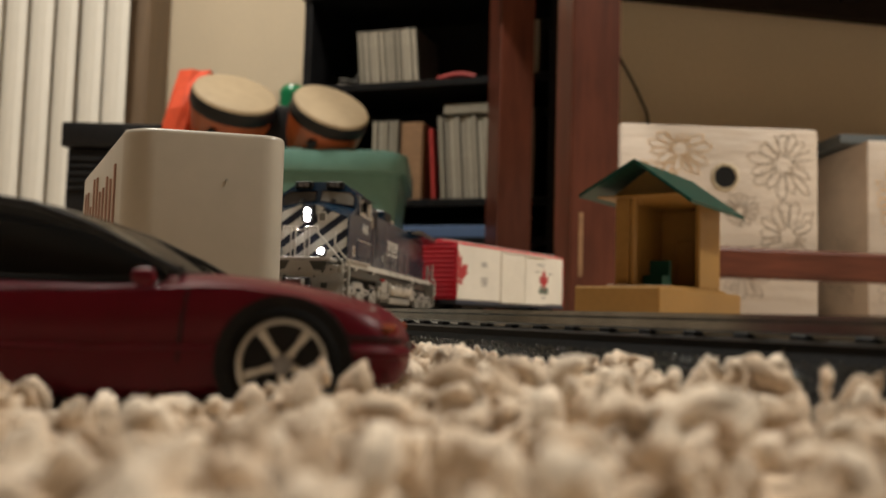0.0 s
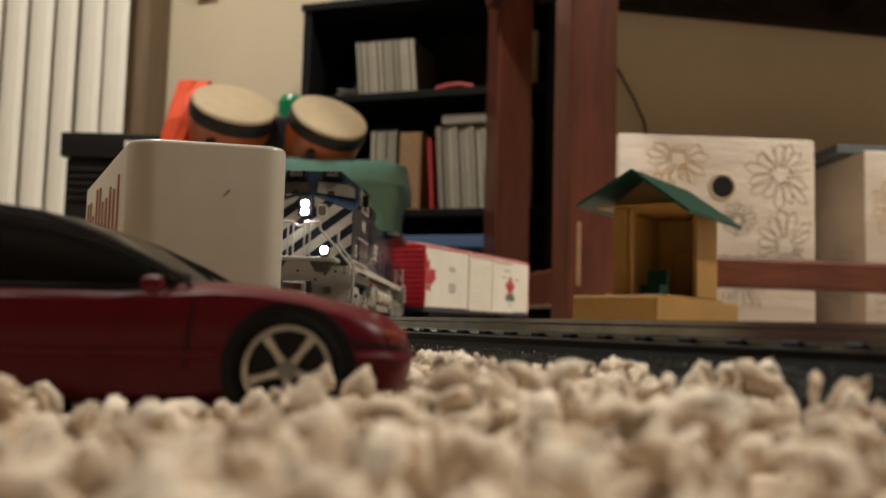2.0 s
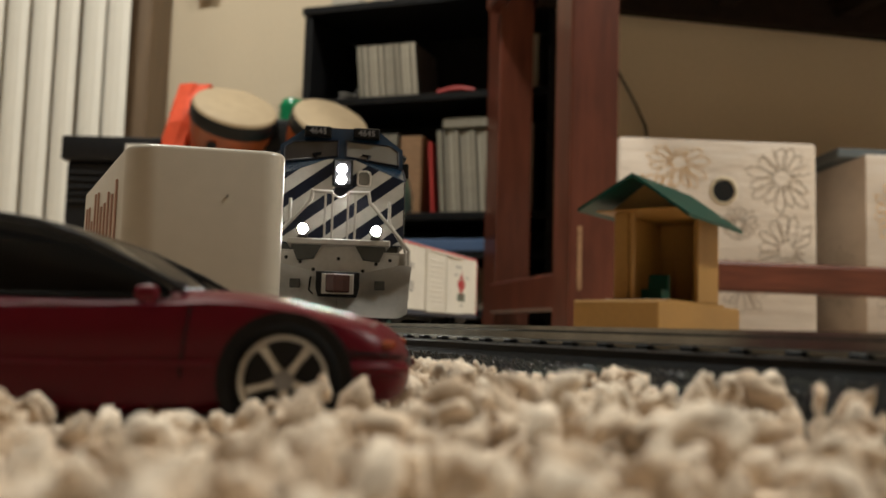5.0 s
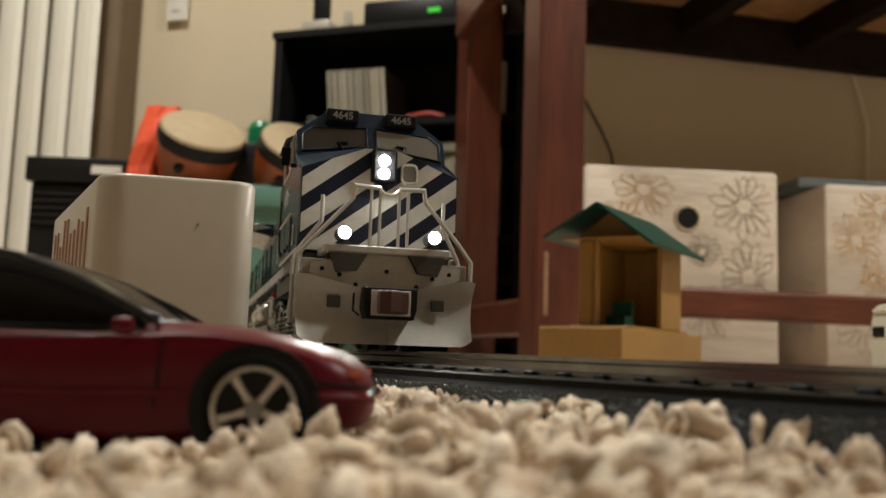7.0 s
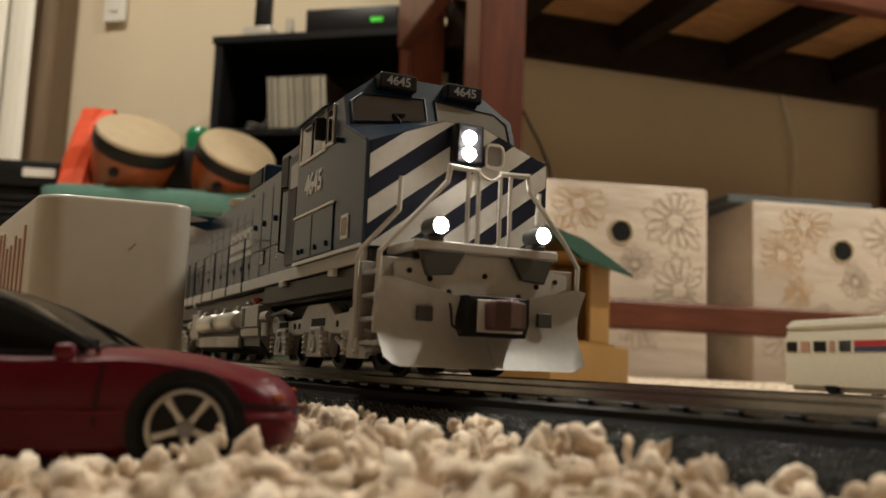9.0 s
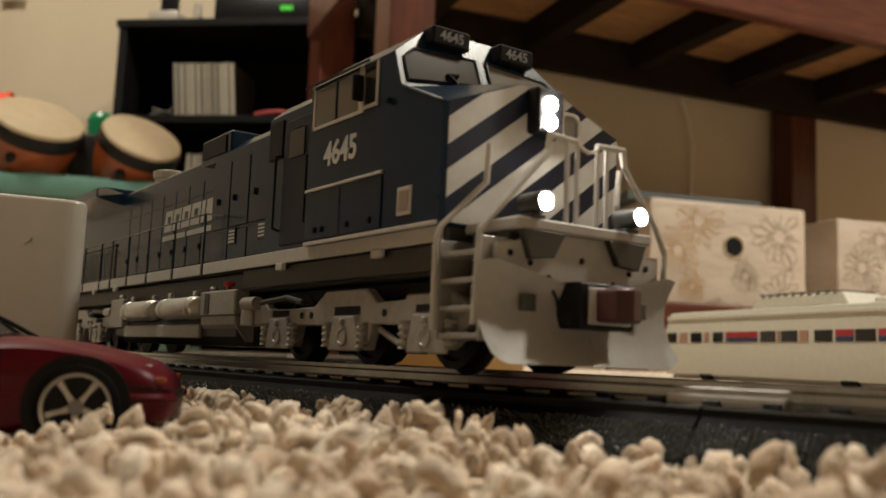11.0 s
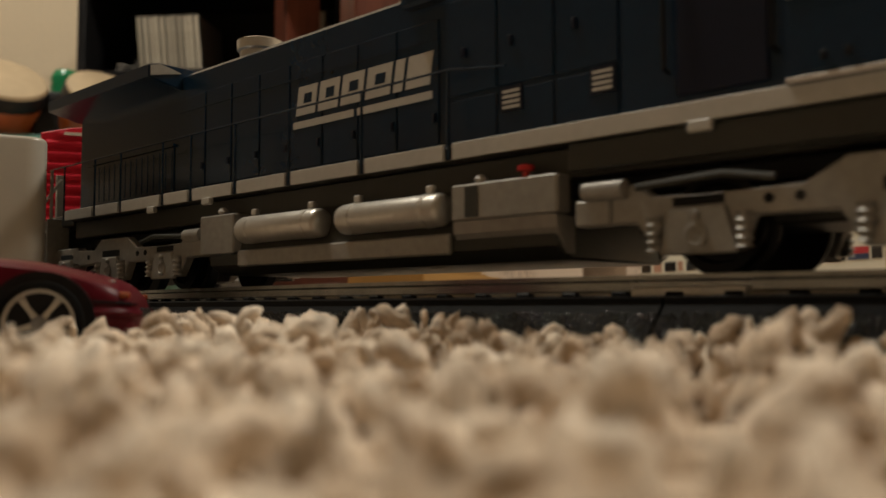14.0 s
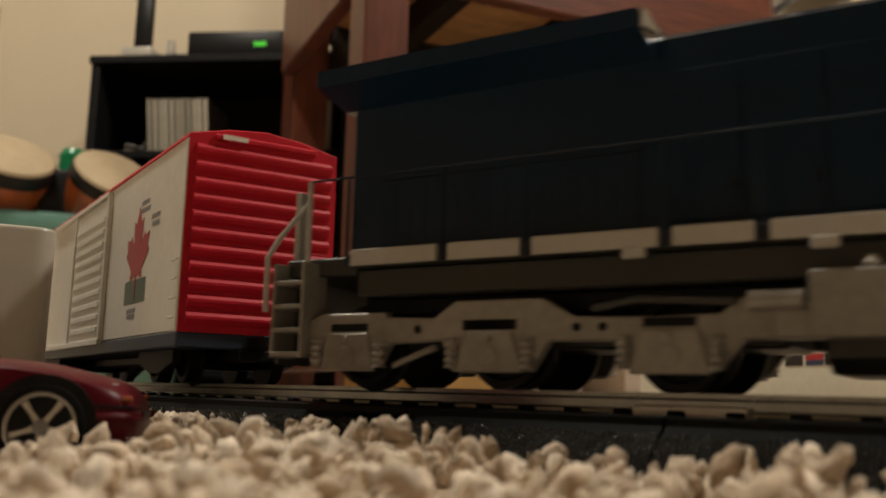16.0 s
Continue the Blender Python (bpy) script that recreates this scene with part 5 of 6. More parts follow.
# trucks
def truck(cx, f):
    tk = part("truck", lbox(cx - f * 34, cx + f * 34, -8, 8, 5.5, 10, 0.4), "loco_frame", loco, "six-wheel truck with grey side frames")
    outline = [(-38, 6.4), (-38, 10.2), (-30, 11.2), (-27.5, 9.4), (-20, 9.2), (-9, 9.4), (-4.5, 11.9), (8.5, 11.9), (12, 9.6), (20, 9.9), (20.3, 10.6), (32, 10.6), (36, 8.6), (36, 6), (31.5, 3.0), (21.5, 3.0), (19.5, 6.0), (10.6, 6.4),
               (9.0, 2.3), (-3.0, 2.3), (-5.5, 6.2), (-15, 6.2), (-16.5, 2.5), (-27, 2.5), (-30, 6.2)]
    for side in (-1, 1):
        sf = part("side_frame", mm(add_prism(bm_new(), [(cx + f * x, z) for x, z in outline], "y", *both(12.6, 14.6, side), 0.25)), "loco_grey", tk, "pale grey truck side frame")
        for ax in (-21.5, 3.0, 26.5):
            part("journal_box", mm(add_prism(bm_new(), [(cx + f * ax + x, z) for x, z in ((-4.9, 2.1), (4.9, 2.1), (4.9, 3.2), (3.4, 7.6), (-3.4, 7.6), (-4.9, 3.2))], "y", *both(14.6, 15.3, side), 0.2)), "loco_grey", sf)
            part("boss", mm(add_lathe(bm_new(), [(0.55, 0), (0.55, 0.5), (0.4, 0.7), (0.1, 0.75)], 12, Matrix.Translation((cx + f * ax, 15.3 * side, 6.7)) @ pose(0, 0, 0, -90 * side, 0, 0))), "loco_grey", sf)
            part("pocket", lbox(cx + f * ax - 3.3, cx + f * ax + 3.3, *both(14.6, 14.75, side), 7.9, 9.0), "hole", sf)
            part("journal_cap", mm(add_lathe(bm_new(), [(1.5, 0), (1.5, 0.3), (1.3, 0.4), (1.0, 0.4), (0.9, 0.25), (0.1, 0.25)], 18, Matrix.Translation((cx + f * ax, 15.3 * side, 4.3)) @ pose(0, 0, 0, -90 * side, 0, 0))), "loco_grey", sf)
            for dx in (-5.7, 5.7):
                part("coil_spring", mm(add_lathe(bm_new(), [(1.1 if k % 2 == 0 else 0.75, 2.7 + 0.5 * k) for k in range(9)], 10, Matrix.Translation((cx + f * (ax + dx), 14.9 * side, 0)))), "loco_grey", sf)
        part("frame_slot", lbox(cx - f * 1.0, cx + f * 7.2, *both(14.6, 14.75, side), 7.8, 9.2), "hole", sf)
        for x in (-13, -9.5, 14.5):
            part("bolt_hole", mm(add_cyl(bm_new(), (cx + f * x, 14.6 * side, 8.0), (cx + f * x, 14.75 * side, 8.0), 0.6, n=10)), "hole", sf)
        part("brake_cylinder", mm(add_cyl(bm_new(), (cx - f * 37, 15.2 * side, 10.6), (cx - f * 31.0, 15.2 * side, 10.6), 1.25, n=18)), "loco_grey", sf)
        part("brake_rod", mm(add_tube(bm_new(), [(cx - f * 29.5, 15.2 * side, 10.6), (cx - f * 18, 15.4 * side, 11.2), (cx - f * 12, 15.2 * side, 10.2)], 0.5, 8)), "loco_frame", sf)
        part("brake_lever", mm(add_tube(bm_new(), [(cx + f * 12, 13.8 * side, 5.6), (cx + f * 19, 13.8 * side, 3.0)], 0.5, 6)), "loco_grey", sf)
        part("end_block", lbox(cx - f * 38.6, cx - f * 33.5, *both(12.6, 15.4, side), 6.2, 9.6, 0.3), "loco_grey", sf)
    for ax in (-21.5, 3.0, 26.5):
        w = part("wheel_set", mm(add_cyl(bm_new(), (cx + f * ax, -9, 6.1), (cx + f * ax, 9, 6.1), 1.4, n=12)), "loco_frame", tk)
        for side in (-1, 1):
            part("wheel", mm(add_lathe(bm_new(), [(1.5, 7.2), (6.8, 7.25), (6.8, 7.75), (6.1, 8.0), (6.05, 10.2), (5.0, 10.3), (4.6, 9.6), (1.5, 9.7)], 28, Matrix.Translation((cx + f * ax, 0, 6.1)) @ pose(0, 0, 0, -90 * side, 0, 0))), "loco_black", w, "dark metal wheel", smooth=True)


truck(0.0, 1)
truck(-166.0, -1)

# fuel tank and air reservoirs
tank = part("fuel_tank", mm(add_prism(bm_new(), [(-12.5, 13.5), (12.5, 13.5), (14.6, 6.5), (14.6, 4.2), (11.5, 2.4), (-11.5, 2.4), (-14.6, 4.2), (-14.6, 6.5)], "x", -127, -42, 0.3)), "loco_frame", loco, "grey-brown fuel tank")
for side in (-1, 1):
    part("tank_ledge", lbox(-116, -61, *both(14.4, 15.6, side), 3.7, 6.8, 0.3), "loco_grey", tank)
    part("battery_box", lbox(-128.4, -116.6, *both(12.5, 16.1, side), 6.2, 13.9, 0.3), "loco_grey", tank, "pale grey equipment box")
    part("filler_box", lbox(-60.4, -41.2, *both(12.5, 15.7, side), 8.4, 13.7, 0.3), "loco_grey", tank, "pale grey filler box")
    part("filler_skirt", mm(add_prism(bm_new(), [(11.0 * side, 8.3), (15.4 * side, 8.3), (15.2 * side, 6.6), (12.6 * side, 3.2), (11.0 * side, 3.2)], "x", -60.4, -41.6, 0.2)), "loco_grey", tank)
    part("recess", lbox(-57.5, -55.0, *both(15.7, 15.85, side), 8.8, 13.2), "loco_frame", tank)
    for a, b in ((-114.6, -90.6), (-85.4, -61.8)):
        cyl = part("air_reservoir", mm(add_lathe(bm_new(), [(0.3, 0), (1.9, 0.15), (2.35, 0.5), (2.5, 1.1), (2.5, b - a - 1.1), (2.35, b - a - 0.5), (1.9, b - a - 0.15), (0.3, b - a)], 28, Matrix.Translation((a, 15.2 * side, 10.4)) @ pose(0, 0, 0, 0, 90, 0))), "tank_silver", tank, "silver air reservoir", smooth=True)
        for x in (a + 3, b - 4):
            part("strap", mm(add_lathe(bm_new(), [(2.55, 0), (2.62, 0.1), (2.62, 0.9), (2.55, 1.0)], 24, Matrix.Translation((x, 15.2 * side, 10.4)) @ pose(0, 0, 0, 0, 90, 0))), "tank_silver", cyl)
            part("clip", lbox(x, x + 1.5, *both(14.6, 15.6, side), 13.0, 14.2, 0.2), "silver_paint", cyl, "bright clip")
    part("filler_cap", mm(add_lathe(bm_new(), [(0.5, 13.7), (0.5, 14.5), (1.2, 14.6), (1.2, 15.3), (0.3, 15.6)], 14, Matrix.Translation((-47.2, 14.6 * side, 0)))), "red_knob", tank, "red filler cap")
    part("breather_cap", mm(add_lathe(bm_new(), [(0.6, 13.7), (1.0, 14.3), (0.5, 14.9)], 12, Matrix.Translation((-55.5, 14.6 * side, 0)))), "loco_white", tank)
    part("breather_cap", mm(add_lathe(bm_new(), [(0.6, 13.9), (1.1, 14.5), (0.5, 15.3)], 12, Matrix.Translation((-122, 14.8 * side, 0)))), "loco_white", tank)
    # railway mark on the hood: plain slanted blocks over two bars
    y = 10.35
    for k, (x0, x1) in enumerate(((-105.0, -99.4), (-98.6, -93.0), (-92.2, -86.4), (-85.6, -79.4), (-78.6, -76.4), (-75.6, -70.0))):
        if side > 0:
            x0, x1 = -174.5 - x1, -174.5 - x0
        sl = 0.9 if side < 0 else -0.9
        hole = [(x0, 31.3), (x1, 31.3), (x1 + sl, 36.6), (x0 + sl, 36.6)]
        mk = part("mark_block", mm(add_prism(bm_new(), hole, "y", *both(y, y + 0.06, side))), "loco_white", loco, "plain white slanted block of a painted mark")
        if k < 4:
            w = x1 - x0
            part("mark_gap", mm(add_prism(bm_new(), [(x0 + w * 0.36 + 0.3 * sl, 33.4), (x1 - w * 0.22 + 0.3 * sl, 33.4), (x1 - w * 0.22 + 0.6 * sl, 35.2), (x0 + w * 0.36 + 0.6 * sl, 35.2)], "y", *both(y + 0.06, y + 0.09, side))), "loco_blue", mk)
    for x0, x1 in ((-105.8, -88.6), (-87.6, -69.4)):
        if side > 0:
            x0, x1 = -174.5 - x1, -174.5 - x0
        part("mark_bar", lbox(x0, x1, *both(y, y + 0.06, side), 28.9, 30.2), "loco_white", loco, "white bar under the mark")

# ---- boxcar ----
boxcar = thing("boxcar", "white model boxcar with ribbed red ends and maple leaves", "model boxcar")
# local x from the front truck centre; body front end is 24 ahead
B0, B1 = 24.0, -146.0
body = part("body", lbox(B1 + 0.5, B0 - 0.5, -15.7, 15.7, 9.6, 45.6, 0.2), "boxcar_white", boxcar, "white body sides")
part("roof", mm(add_prism(bm_new(), [(-16.1, 45.3), (16.1, 45.3), (15.9, 46.0), (8, 47.7), (0, 48.5), (-8, 47.7), (-15.9, 46.0)], "x", B1, B0, 0.2)), "boxcar_red", boxcar, "low-pitched red roof")
for k in range(14):
    x = B0 - 6 - 12.1 * k
    part("roof_seam", mm(add_tube(bm_new(), [(x, -15.7, 46.1), (x, -8, 47.8), (x, 0, 48.6), (x, 8, 47.8), (x, 15.7, 46.1)], 0.4, 5)), "boxcar_white", boxcar)
for x0, sg in ((B0, 1), (B1, -1)):
    e = part("end_wall", mm(add_prism(bm_new(), [(-15.9, 9.4), (15.9, 9.4), (15.9, 45.2), (8, 47.2), (0, 48.0), (-8, 47.2), (-15.9, 45.2)], "x", x0 - 0.5 * sg, x0 + 0.1 * sg)), "boxcar_red", boxcar, "ribbed bright red end")
    for k in range(11):
        z = 12.0 + 3.1 * k
        bm = bm_new()
        add_prism(bm, [(x0 + 0.1 * sg, z - 1.35), (x0 + 0.7 * sg, z - 0.8), (x0 + 1.05 * sg, z - 0.2), (x0 + 1.05 * sg, z + 0.3), (x0 + 0.6 * sg, z + 0.9), (x0 + 0.1 * sg, z + 1.2)], "y", -14.6, 14.6, 0.1)
        part("rib", mm(bm), "boxcar_red", e)
    part("top_rib", lbox(min(x0, x0 + sg), max(x0, x0 + sg), -11, 11, 45.2, 46.4, 0.3), "boxcar_red", e)
    part("corner_post", lbox(min(x0, x0 - 1.2 * sg), max(x0, x0 - 1.2 * sg), -16.2, -15.7, 9.4, 45, 0.1), "boxcar_red" if sg < 0 else "boxcar_white", e)
    for k in range(5):
        part("ladder_rung", mm(add_tube(bm_new(), [(x0 + 1.1 * sg, 10.2, 12 + 3.4 * k), (x0 + 1.6 * sg, 10.4, 12 + 3.4 * k), (x0 + 1.6 * sg, 14.6, 12 + 3.4 * k), (x0 + 1.1 * sg, 14.8, 12 + 3.4 * k)], 0.22, 5)), "boxcar_red", e)
    part("end_plate", lbox(min(x0 + 1.0 * sg, x0 + 1.3 * sg), max(x0 + 1.0 * sg, x0 + 1.3 * sg), -9.6, -4.4, 45.4, 46.3), "boxcar_white", e, "small white plate of faded print")
part("side_sill", lbox(B1, B0, -15.9, 15.9, 6.6, 9.5, 0.3), "boxcar_blue", boxcar, "dark blue side sill")
part("centre_sill", lbox(B1 - 2, B0 + 2, -4, 4, 4.5, 6.5, 0.2), "loco_black", boxcar)
for sg, x0 in ((1, B0), (-1, B1)):
    part("coupler", lbox(min(x0, x0 + 8 * sg), max(x0, x0 + 8 * sg), -1.6, 1.6, 6.6, 9.2, 0.3), "loco_black", boxcar)
LEAF = [(0, -1.0), (0.06, -0.45), (0.5, -0.55), (0.42, -0.35), (0.95, 0.02), (0.82, 0.1), (0.9, 0.38), (0.62, 0.32), (0.55, 0.42), (0.3, 0.2), (0.38, 0.72), (0.2, 0.64), (0, 1.0)]


def leaf(cx, cz, r, side, y, cut=None):
    pts = [(x * r, z * r) for x, z in LEAF] + [(-x * r, z * r) for x, z in reversed(LEAF[1:-1])]
    pts = [(cx + x, cz + z) for x, z in pts]
    if cut is not None:
        pts = clip_poly(pts, lambda p: cut - p[0])
    return mm(add_prism(bm_new(), pts, "y", *both(y, y + 0.08, side)))


for side in (-1, 1):
    door = part("door", lbox(-76, -40, *both(15.7, 16.4, side), 10.2, 43.4, 0.2), "boxcar_white", boxcar, "ribbed white sliding door")
    for k in range(10):
        part("door_rib", lbox(-74.5, -41.5, *both(16.4, 16.75, side), 12 + 2.9 * k, 13.3 + 2.9 * k, 0.15), "boxcar_white", door)
    part("door_rail", lbox(-112, -38, *both(15.7, 17.0, side), 43.8, 44.8, 0.1), "boxcar_white", boxcar)
    part("door_rail", lbox(-112, -38, *both(15.7, 17.0, side), 8.8, 10.0, 0.1), "boxcar_white", boxcar)
    part("door_post", lbox(-39.6, -37.8, *both(15.7, 16.8, side), 10, 43.8, 0.1), "boxcar_white", boxcar)
    part("door_post", lbox(-78, -76.3, *both(15.7, 16.8, side), 10, 43.8, 0.1), "boxcar_white", boxcar)
    if side < 0:
        lf = part("maple_leaf", leaf(-10, 27, 10, side, 15.75), "print_red", body, "faded red maple leaf")
        part("leaf_ground", lbox(-19, -1.5, *both(15.7, 15.74, side), 16.5, 21.5), "print_green", body)
    else:
        lf = part("maple_leaf", leaf(23, 27, 15, side, 15.75, 23.0), "print_red", body, "large red maple leaf at the end")
        part("maple_leaf", leaf(-110, 27, 9, side, 15.75), "print_red", body, "red maple leaf")
        part("leaf_ground", lbox(-118, -102, *both(15.7, 15.74, side), 17, 22), "print_green", body)
    for k, (x, z, w) in enumerate(((-6, 37, 6), (-5.5, 35.4, 7), (3, 33, 6), (3.5, 31.4, 5), (-12, 14.6, 7), (-12, 13.4, 6)) if side < 0 else ((-14, 34, 8), (-14, 32.4, 8), (-14, 24, 9), (-14, 22.4, 9), (-14, 20.8, 9), (-14, 19.2, 7), (-104, 38, 12), (-122, 32, 8), (-98, 33, 6), (-110, 14, 8))):
        part("print_bar", lbox(x - w / 2, x + w / 2, *both(15.7, 15.78, side), z, z + 0.9), "print_grey", body, "small bar of unreadable print")
    for x0 in (B0 - 4.5, B1 + 1.5):
        for k in range(4):
            part("side_rung", mm(add_tube(bm_new(), [(x0, 15.7 * side, 12 + 3.5 * k), (x0, 16.5 * side, 12 + 3.5 * k), (x0 + 3.4, 16.5 * side, 12 + 3.5 * k), (x0 + 3.4, 15.7 * side, 12 + 3.5 * k)], 0.2, 5)), "boxcar_white", boxcar)
for cx in (0.0, -118.0):
    tk = part("truck", lbox(cx - 4, cx + 4, -10, 10, 3, 6.4, 0.3), "loco_black", boxcar, "black four-wheel truck")
    for side in (-1, 1):
        part("side_frame", mm(add_prism(bm_new(), [(cx - 13, 4), (cx - 13, 6.4), (cx - 4, 8.2), (cx + 4, 8.2), (cx + 13, 6.4), (cx + 13, 4), (cx + 9, 3.2), (cx + 4, 1.8), (cx - 4, 1.8), (cx - 9, 3.2)], "y", *both(11.2, 13, side), 0.2)), "loco_black", tk)
        for ax in (-10, 10):
            part("wheel", mm(add_lathe(bm_new(), [(1, 7.2), (5.9, 7.25), (5.9, 7.75), (5.25, 8.0), (5.2, 10.0), (4.2, 10.1), (3.8, 9.5), (1, 9.6)], 24, Matrix.Translation((cx + ax, 0, 5.25)) @ pose(0, 0, 0, -90 * side, 0, 0))), "loco_black", tk, smooth=True)
# the car body stands 2.5 mm taller than its drawing
TALLER = Matrix.Translation((0, 0, 0.0066)) @ Matrix.Diagonal((1, 1, 1.065, 1)) @ Matrix.Translation((0, 0, -0.0066))
for ob in boxcar.children:
    if ob.name.split(".")[0] not in ("truck", "coupler", "centre_sill"):
        ob.matrix_basis = TALLER @ ob.matrix_basis

# ---- carpet pile ----
def tuft_shape(seed, rows, cols):
    """A lumpy knot of yarn about one unit in radius, as points and quads."""
    off = Vector((seed * 7.13, seed * 3.7, seed * 1.9))
    pts = []
    for i in range(rows + 1):
        for j in range(cols):
            a, b = math.pi * i / rows, 2 * math.pi * j / cols
            d = Vector((math.sin(a) * math.cos(b), math.sin(a) * math.sin(b), math.cos(a)))
            r = 1.0 + 0.42 * noise.noise(d * 1.3 + off) + 0.16 * noise.noise(d * 2.4 + off * 1.7)
            pts.append((d.x * r, d.y * r, d.z * r))
    return np.array(pts)


def curl_shape(seed, rows, cols):
    """A thick woolly yarn end rolled into an open curl, with the same grid of points as a tuft."""
    rnd = random.Random(seed + 40)
    off = Vector((seed * 5.3, seed * 2.9, seed * 4.1))
    turn = radians(rnd.uniform(170, 320))
    tip = Matrix.Rotation(radians(rnd.uniform(35, 100)), 3, "X") @ Matrix.Rotation(rnd.uniform(0, 6.28), 3, "Z")
    climb, shrink = rnd.uniform(-0.5, 0.5), rnd.uniform(0.1, 0.5)
    pts = []
    for i in range(rows + 1):
        t = i / rows
        a = turn * t
        ring = 0.95 * (1 - shrink * t)
        mid = Vector((ring * math.cos(a), ring * math.sin(a), climb * t))
        out, up = Vector((math.cos(a), math.sin(a), 0)), Vector((0, 0, 1))
        thick = 0.52 * max(0.0, math.sin(math.pi * t)) ** 0.42 + 0.01
        for j in range(cols):
            b = 2 * math.pi * j / cols
            v = out * math.cos(b) + up * math.sin(b)
            q = mid + v * thick
            q = q + v * thick * (0.55 * noise.noise(q * 1.6 + off) + 0.40 * noise.noise(q * 3.6 + off) + 0.25 * noise.noise(q * 7.0 + off))
            pts.append(tuple(tip @ q))
    p = np.array(pts)
    p -= (p.max(0) + p.min(0)) / 2
    p[:, 2] /= abs(p[:, 2]).max()
    return p


def pile(name, places, rows, cols, shapes, label, seed):
    rng = np.random.default_rng(seed)
    n1 = (rows + 1) * cols
    faces = np.array([(i * cols + j, (i + 1) * cols + j, (i + 1) * cols + (j + 1) % cols, i * cols + (j + 1) % cols) for i in range(rows) for j in range(cols)])
    verts = []
    for x, y, z, r, h in places:
        p = shapes[rng.integers(len(shapes))]
        a = rng.uniform(0, 6.283)
        c, s_ = math.cos(a), math.sin(a)
        lx, ly = rng.normal(0, 0.16), rng.normal(0, 0.16)
        q = np.empty_like(p)
        q[:, 0] = (p[:, 0] * c - p[:, 1] * s_) * r + p[:, 2] * lx * h + x
        q[:, 1] = (p[:, 0] * s_ + p[:, 1] * c) * r + p[:, 2] * ly * h + y
        q[:, 2] = p[:, 2] * h + z
        verts.append(q)
    k = len(verts)
    v = np.concatenate(verts)
    f = (faces[None] + (np.arange(k) * n1)[:, None, None]).reshape(-1, 4)
    me = bpy.data.meshes.new(name)
    me.vertices.add(len(v))
    me.vertices.foreach_set("co", v.astype(np.float32).ravel())
    me.loops.add(f.size)
    me.loops.foreach_set("vertex_index", f.astype(np.int32).ravel())
    me.polygons.add(len(f))
    me.polygons.foreach_set("loop_start", np.arange(0, f.size, 4, dtype=np.int32))
    me.polygons.foreach_set("use_smooth", np.ones(len(f), dtype=bool))
    me.update(calc_edges=True)
    me.materials.append(M["carpet_yarn"])
    ob = new(name, me)
    return tagged(ob, label, "carpet", kind="stuff")


def yarn_material():
    m = bpy.data.materials.new("carpet_yarn")
    m.use_nodes = True
    n, links = m.node_tree.nodes, m.node_tree.links
    b = n["Principled BSDF"]
    b.inputs["Roughness"].default_value = 0.95
    b.inputs["Sheen Weight"].default_value = 0.35
    b.inputs["Sheen Tint"].default_value = (1.0, 0.92, 0.82, 1)
    b.inputs["Sheen Roughness"].default_value = 0.5
    b.inputs["Subsurface Weight"].default_value = 0.0
    geo = n.new("ShaderNodeNewGeometry")
    co = n.new("ShaderNodeTexCoord")
    ramp = n.new("ShaderNodeValToRGB")
    e = ramp.color_ramp.elements
    e[0].position, e[0].color = 0.0, (0.47, 0.355, 0.25, 1)
    e[1].position, e[1].color = 1.0, (0.85, 0.735, 0.60, 1)
    for p, c in ((0.18, (0.64, 0.51, 0.38, 1)), (0.50, (0.76, 0.63, 0.495, 1))):
        x = e.new(p)
        x.color = c
    links.new(geo.outputs["Random Per Island"], ramp.inputs["Fac"])
    fleck = n.new("ShaderNodeTexNoise")
    fleck.inputs["Scale"].default_value, fleck.inputs["Detail"].default_value = 420, 3
    links.new(co.outputs["Object"], fleck.inputs["Vector"])
    mr = n.new("ShaderNodeMapRange")
    mr.inputs["From Min"].default_value, mr.inputs["From Max"].default_value = 0.32, 0.62
    mr.inputs["To Min"].default_value, mr.inputs["To Max"].default_value = 0.62, 1.10
    links.new(fleck.outputs["Fac"], mr.inputs["Value"])
    v = n.new("ShaderNodeVectorMath")
    v.operation = "SCALE"
    links.new(ramp.outputs["Color"], v.inputs[0])
    links.new(mr.outputs[0], v.inputs["Scale"])
    links.new(v.outputs[0], b.inputs["Base Color"])
    fib = n.new("ShaderNodeTexNoise")
    fib.inputs["Scale"].default_value, fib.inputs["Detail"].default_value = 2200, 4
    links.new(co.outputs["Object"], fib.inputs["Vector"])
    bp = n.new("ShaderNodeBump")
    bp.inputs["Strength"].default_value, bp.inputs["Distance"].default_value = 0.8, 0.0005
    links.new(fib.outputs["Fac"], bp.inputs["Height"])
    links.new(bp.outputs[0], b.inputs["Normal"])
    M["carpet_yarn"] = m


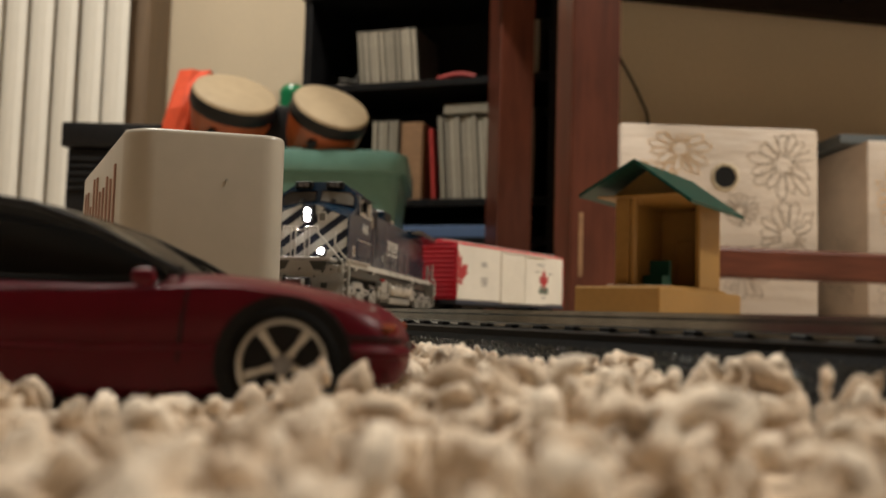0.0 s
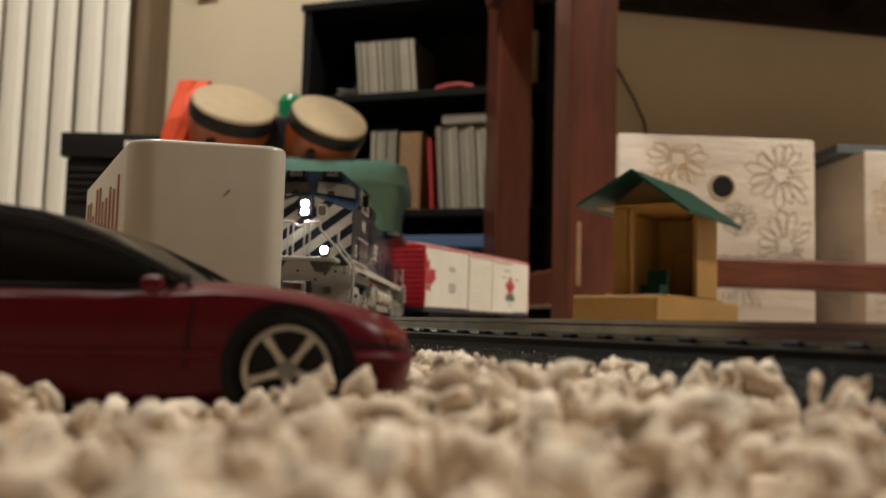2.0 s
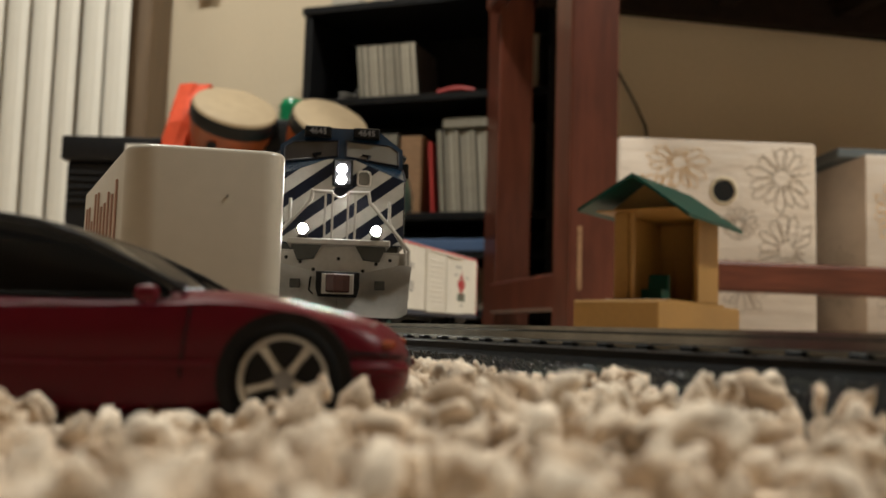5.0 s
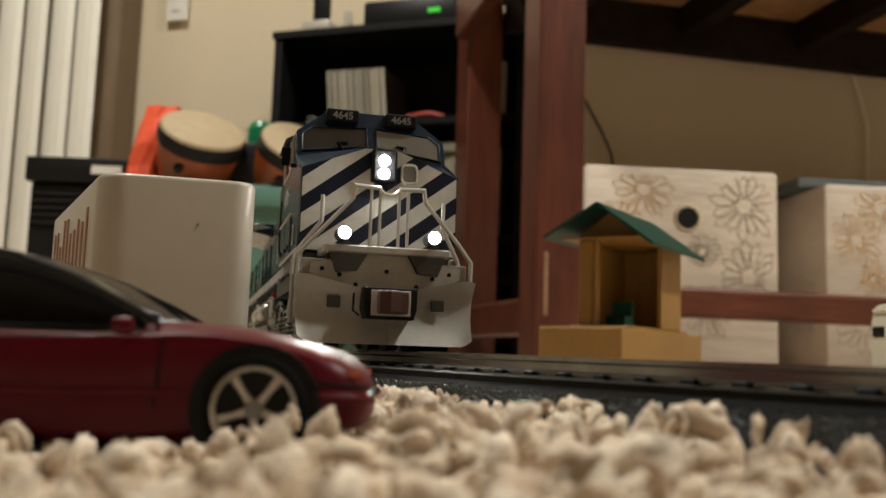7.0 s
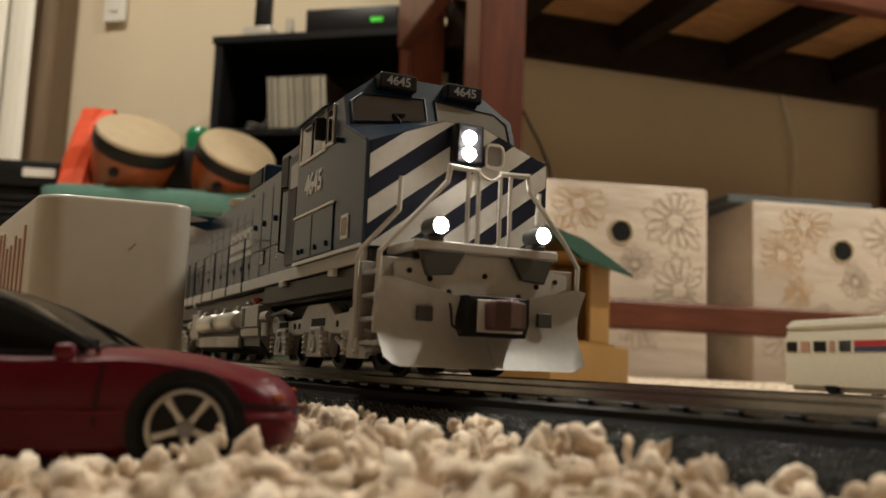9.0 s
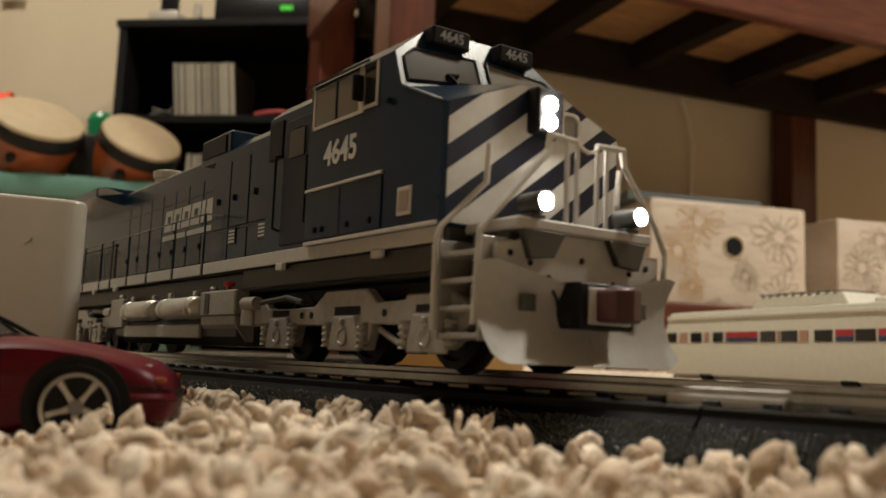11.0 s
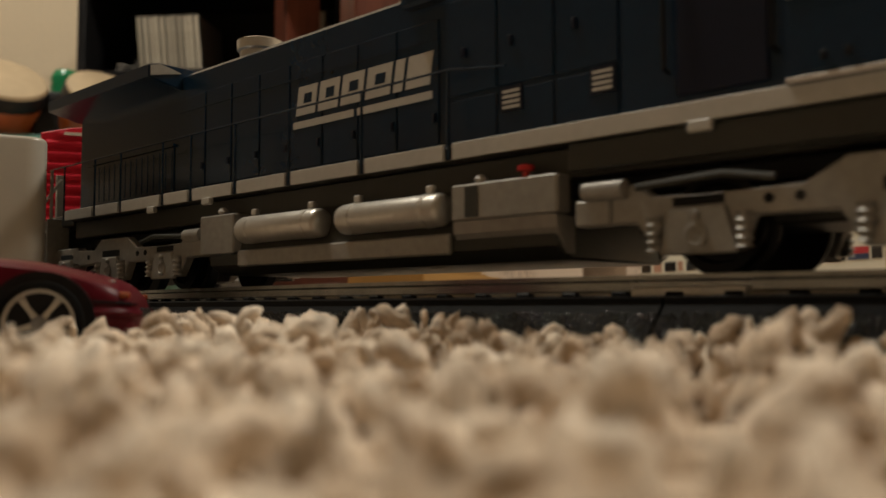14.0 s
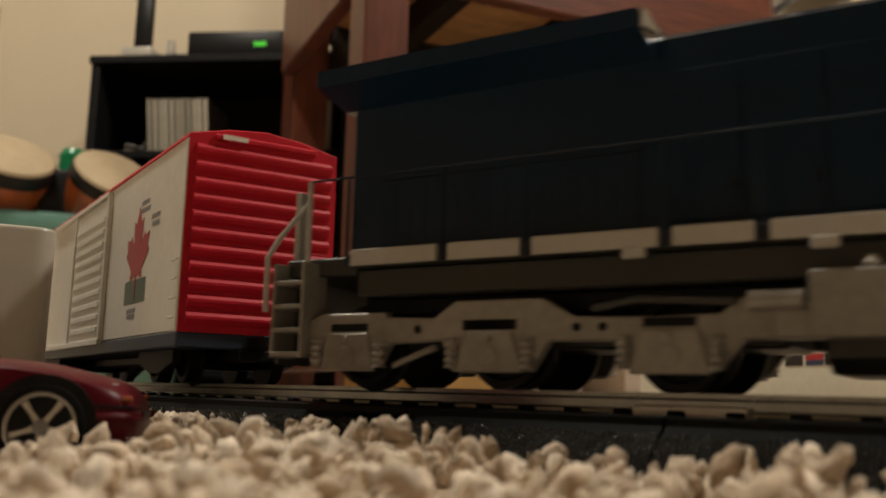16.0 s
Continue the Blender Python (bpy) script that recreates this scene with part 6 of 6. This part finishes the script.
def fibres(source, points, each, seed):
    """Short stray wool hairs standing out of each curl of a pile; points is the number of points in one curl."""
    rng = np.random.default_rng(seed)
    co = np.empty(len(source.data.vertices) * 3, dtype=np.float32)
    source.data.vertices.foreach_get("co", co)
    co = co.reshape(-1, points, 3)
    mid = co.mean(1)
    pick = rng.integers(0, points, (len(co), each))
    root = np.take_along_axis(co, pick[:, :, None].repeat(3, 2), 1)
    way = root - mid[:, None, :] + rng.normal(0, 0.0009, root.shape)
    way /= np.linalg.norm(way, axis=2, keepdims=True)
    side = np.cross(way, rng.normal(0, 1, way.shape))
    side /= np.linalg.norm(side, axis=2, keepdims=True)
    tall = rng.uniform(0.0003, 0.0009, way.shape[:2])[:, :, None]
    v = np.stack((root - side * 0.00002, root + side * 0.00002, root + way * tall), 2).reshape(-1, 3)
    me = bpy.data.meshes.new("carpet_fuzz")
    me.from_pydata(v.tolist(), [], np.arange(len(v)).reshape(-1, 3).tolist())
    me.materials.append(M["carpet_yarn"])
    return tagged(new("carpet_fuzz", me), "fine stray wool hairs on the carpet pile", "carpet", kind="stuff")


yarn_material()
CENTRE = Vector((CURVE_X + math.cos(CURVE_TURN) * CURVE_R, CURVE_Y + math.sin(CURVE_TURN) * CURVE_R))


def free_of_track(x, y):
    return abs(math.hypot(x - CENTRE.x, y - CENTRE.y) - CURVE_R) > 0.0245


def taken(x, y):
    """Where the white box or the station presses the pile down."""
    return (-0.075 < x < -0.02 and 0.163 < y < 0.25) or (0.06 < x < 0.20 and 0.47 < y < 0.63)


rng = np.random.default_rng(4)
near, curls, far = [], [], []
step = 0.0072
for i in range(-25, 42):
    for j in range(-10, 42):
        x = (i + 0.5 * (j % 2)) * step + rng.normal(0, 0.0011)
        y = j * step * 0.9 + rng.normal(0, 0.0011)
        if not free_of_track(x, y) or taken(x, y) or y < -0.055 or not -0.14 < x < 0.24:
            continue
        hump = 0.5 + 0.5 * noise.noise(Vector((x * 105, y * 105, 0.3)))
        r = rng.uniform(0.0023, 0.0033)
        # the pile stands higher along the track than before the car and round the camera
        rise = min(1.0, max(0.0, (math.hypot(x - 0.006, y + 0.02) - 0.055) / 0.045))
        if x < 0.002 and y < 0.1:
            rise *= 0.15
            rise += (0.7 if x > -0.03 else 0.3) * (rng.random() < 0.16)
        top = 0.0015 + 0.0025 * hump + abs(rng.normal(0, 0.0009)) + 0.0019 * rise
        if x < -0.012 and y < 0.1:
            top -= 0.0009
        top = min(top, 0.0066) + abs(rng.normal(0, 0.0005))
        if -0.078 < x < 0.001 and 0.0825 < y < 0.108:
            top = min(top, 0.0022)
        near.append((x, y, top - 0.0049, r * 1.05, 0.0027))
        h = rng.uniform(0.0018, 0.0028)
        curls.append((x, y, top - h, r * rng.uniform(0.55, 0.85), h))
        for k in range(3):
            a = rng.uniform(0, 6.283)
            d = r * rng.uniform(0.6, 1.15)
            q = rng.uniform(0.0007, 0.0013)
            curls.append((x + d * math.cos(a), y + d * math.sin(a), top - q - rng.uniform(0.0002, 0.0028), q, q * rng.uniform(0.9, 1.8)))
pile("carpet_pile", near, 7, 10, [tuft_shape(k, 7, 10) for k in range(30)], "beige woolly carpet pile in lumpy knots", 9)
curl_pile = pile("carpet_curls", curls, 13, 10, [curl_shape(k, 13, 10) for k in range(40)], "beige woolly carpet yarn in open curls", 12)
fibres(curl_pile, 140, 12, 13)
step = 0.0075
for i in range(0, 120):
    for j in range(18, 150):
        x, y = i * step + rng.normal(0, 0.0016) - 0.1, j * step + rng.normal(0, 0.0016)
        if not free_of_track(x, y) or taken(x, y) or (x < 0.24 and y < 0.245) or y > 1.15:
            continue
        far.append((x, y, 0.0016, 0.0042, 0.0026 + rng.normal(0, 0.0004)))
pile("carpet_pile", far, 4, 6, [tuft_shape(k, 4, 6) for k in range(10)], "beige looped carpet pile inside the track", 10)


def motions():
    walk(loco, [(t, on_rails(s, 0.166)) for t, s in RUN])
    walk(boxcar, [(t, on_rails(s - 0.262, 0.118)) for t, s in RUN])


motions()
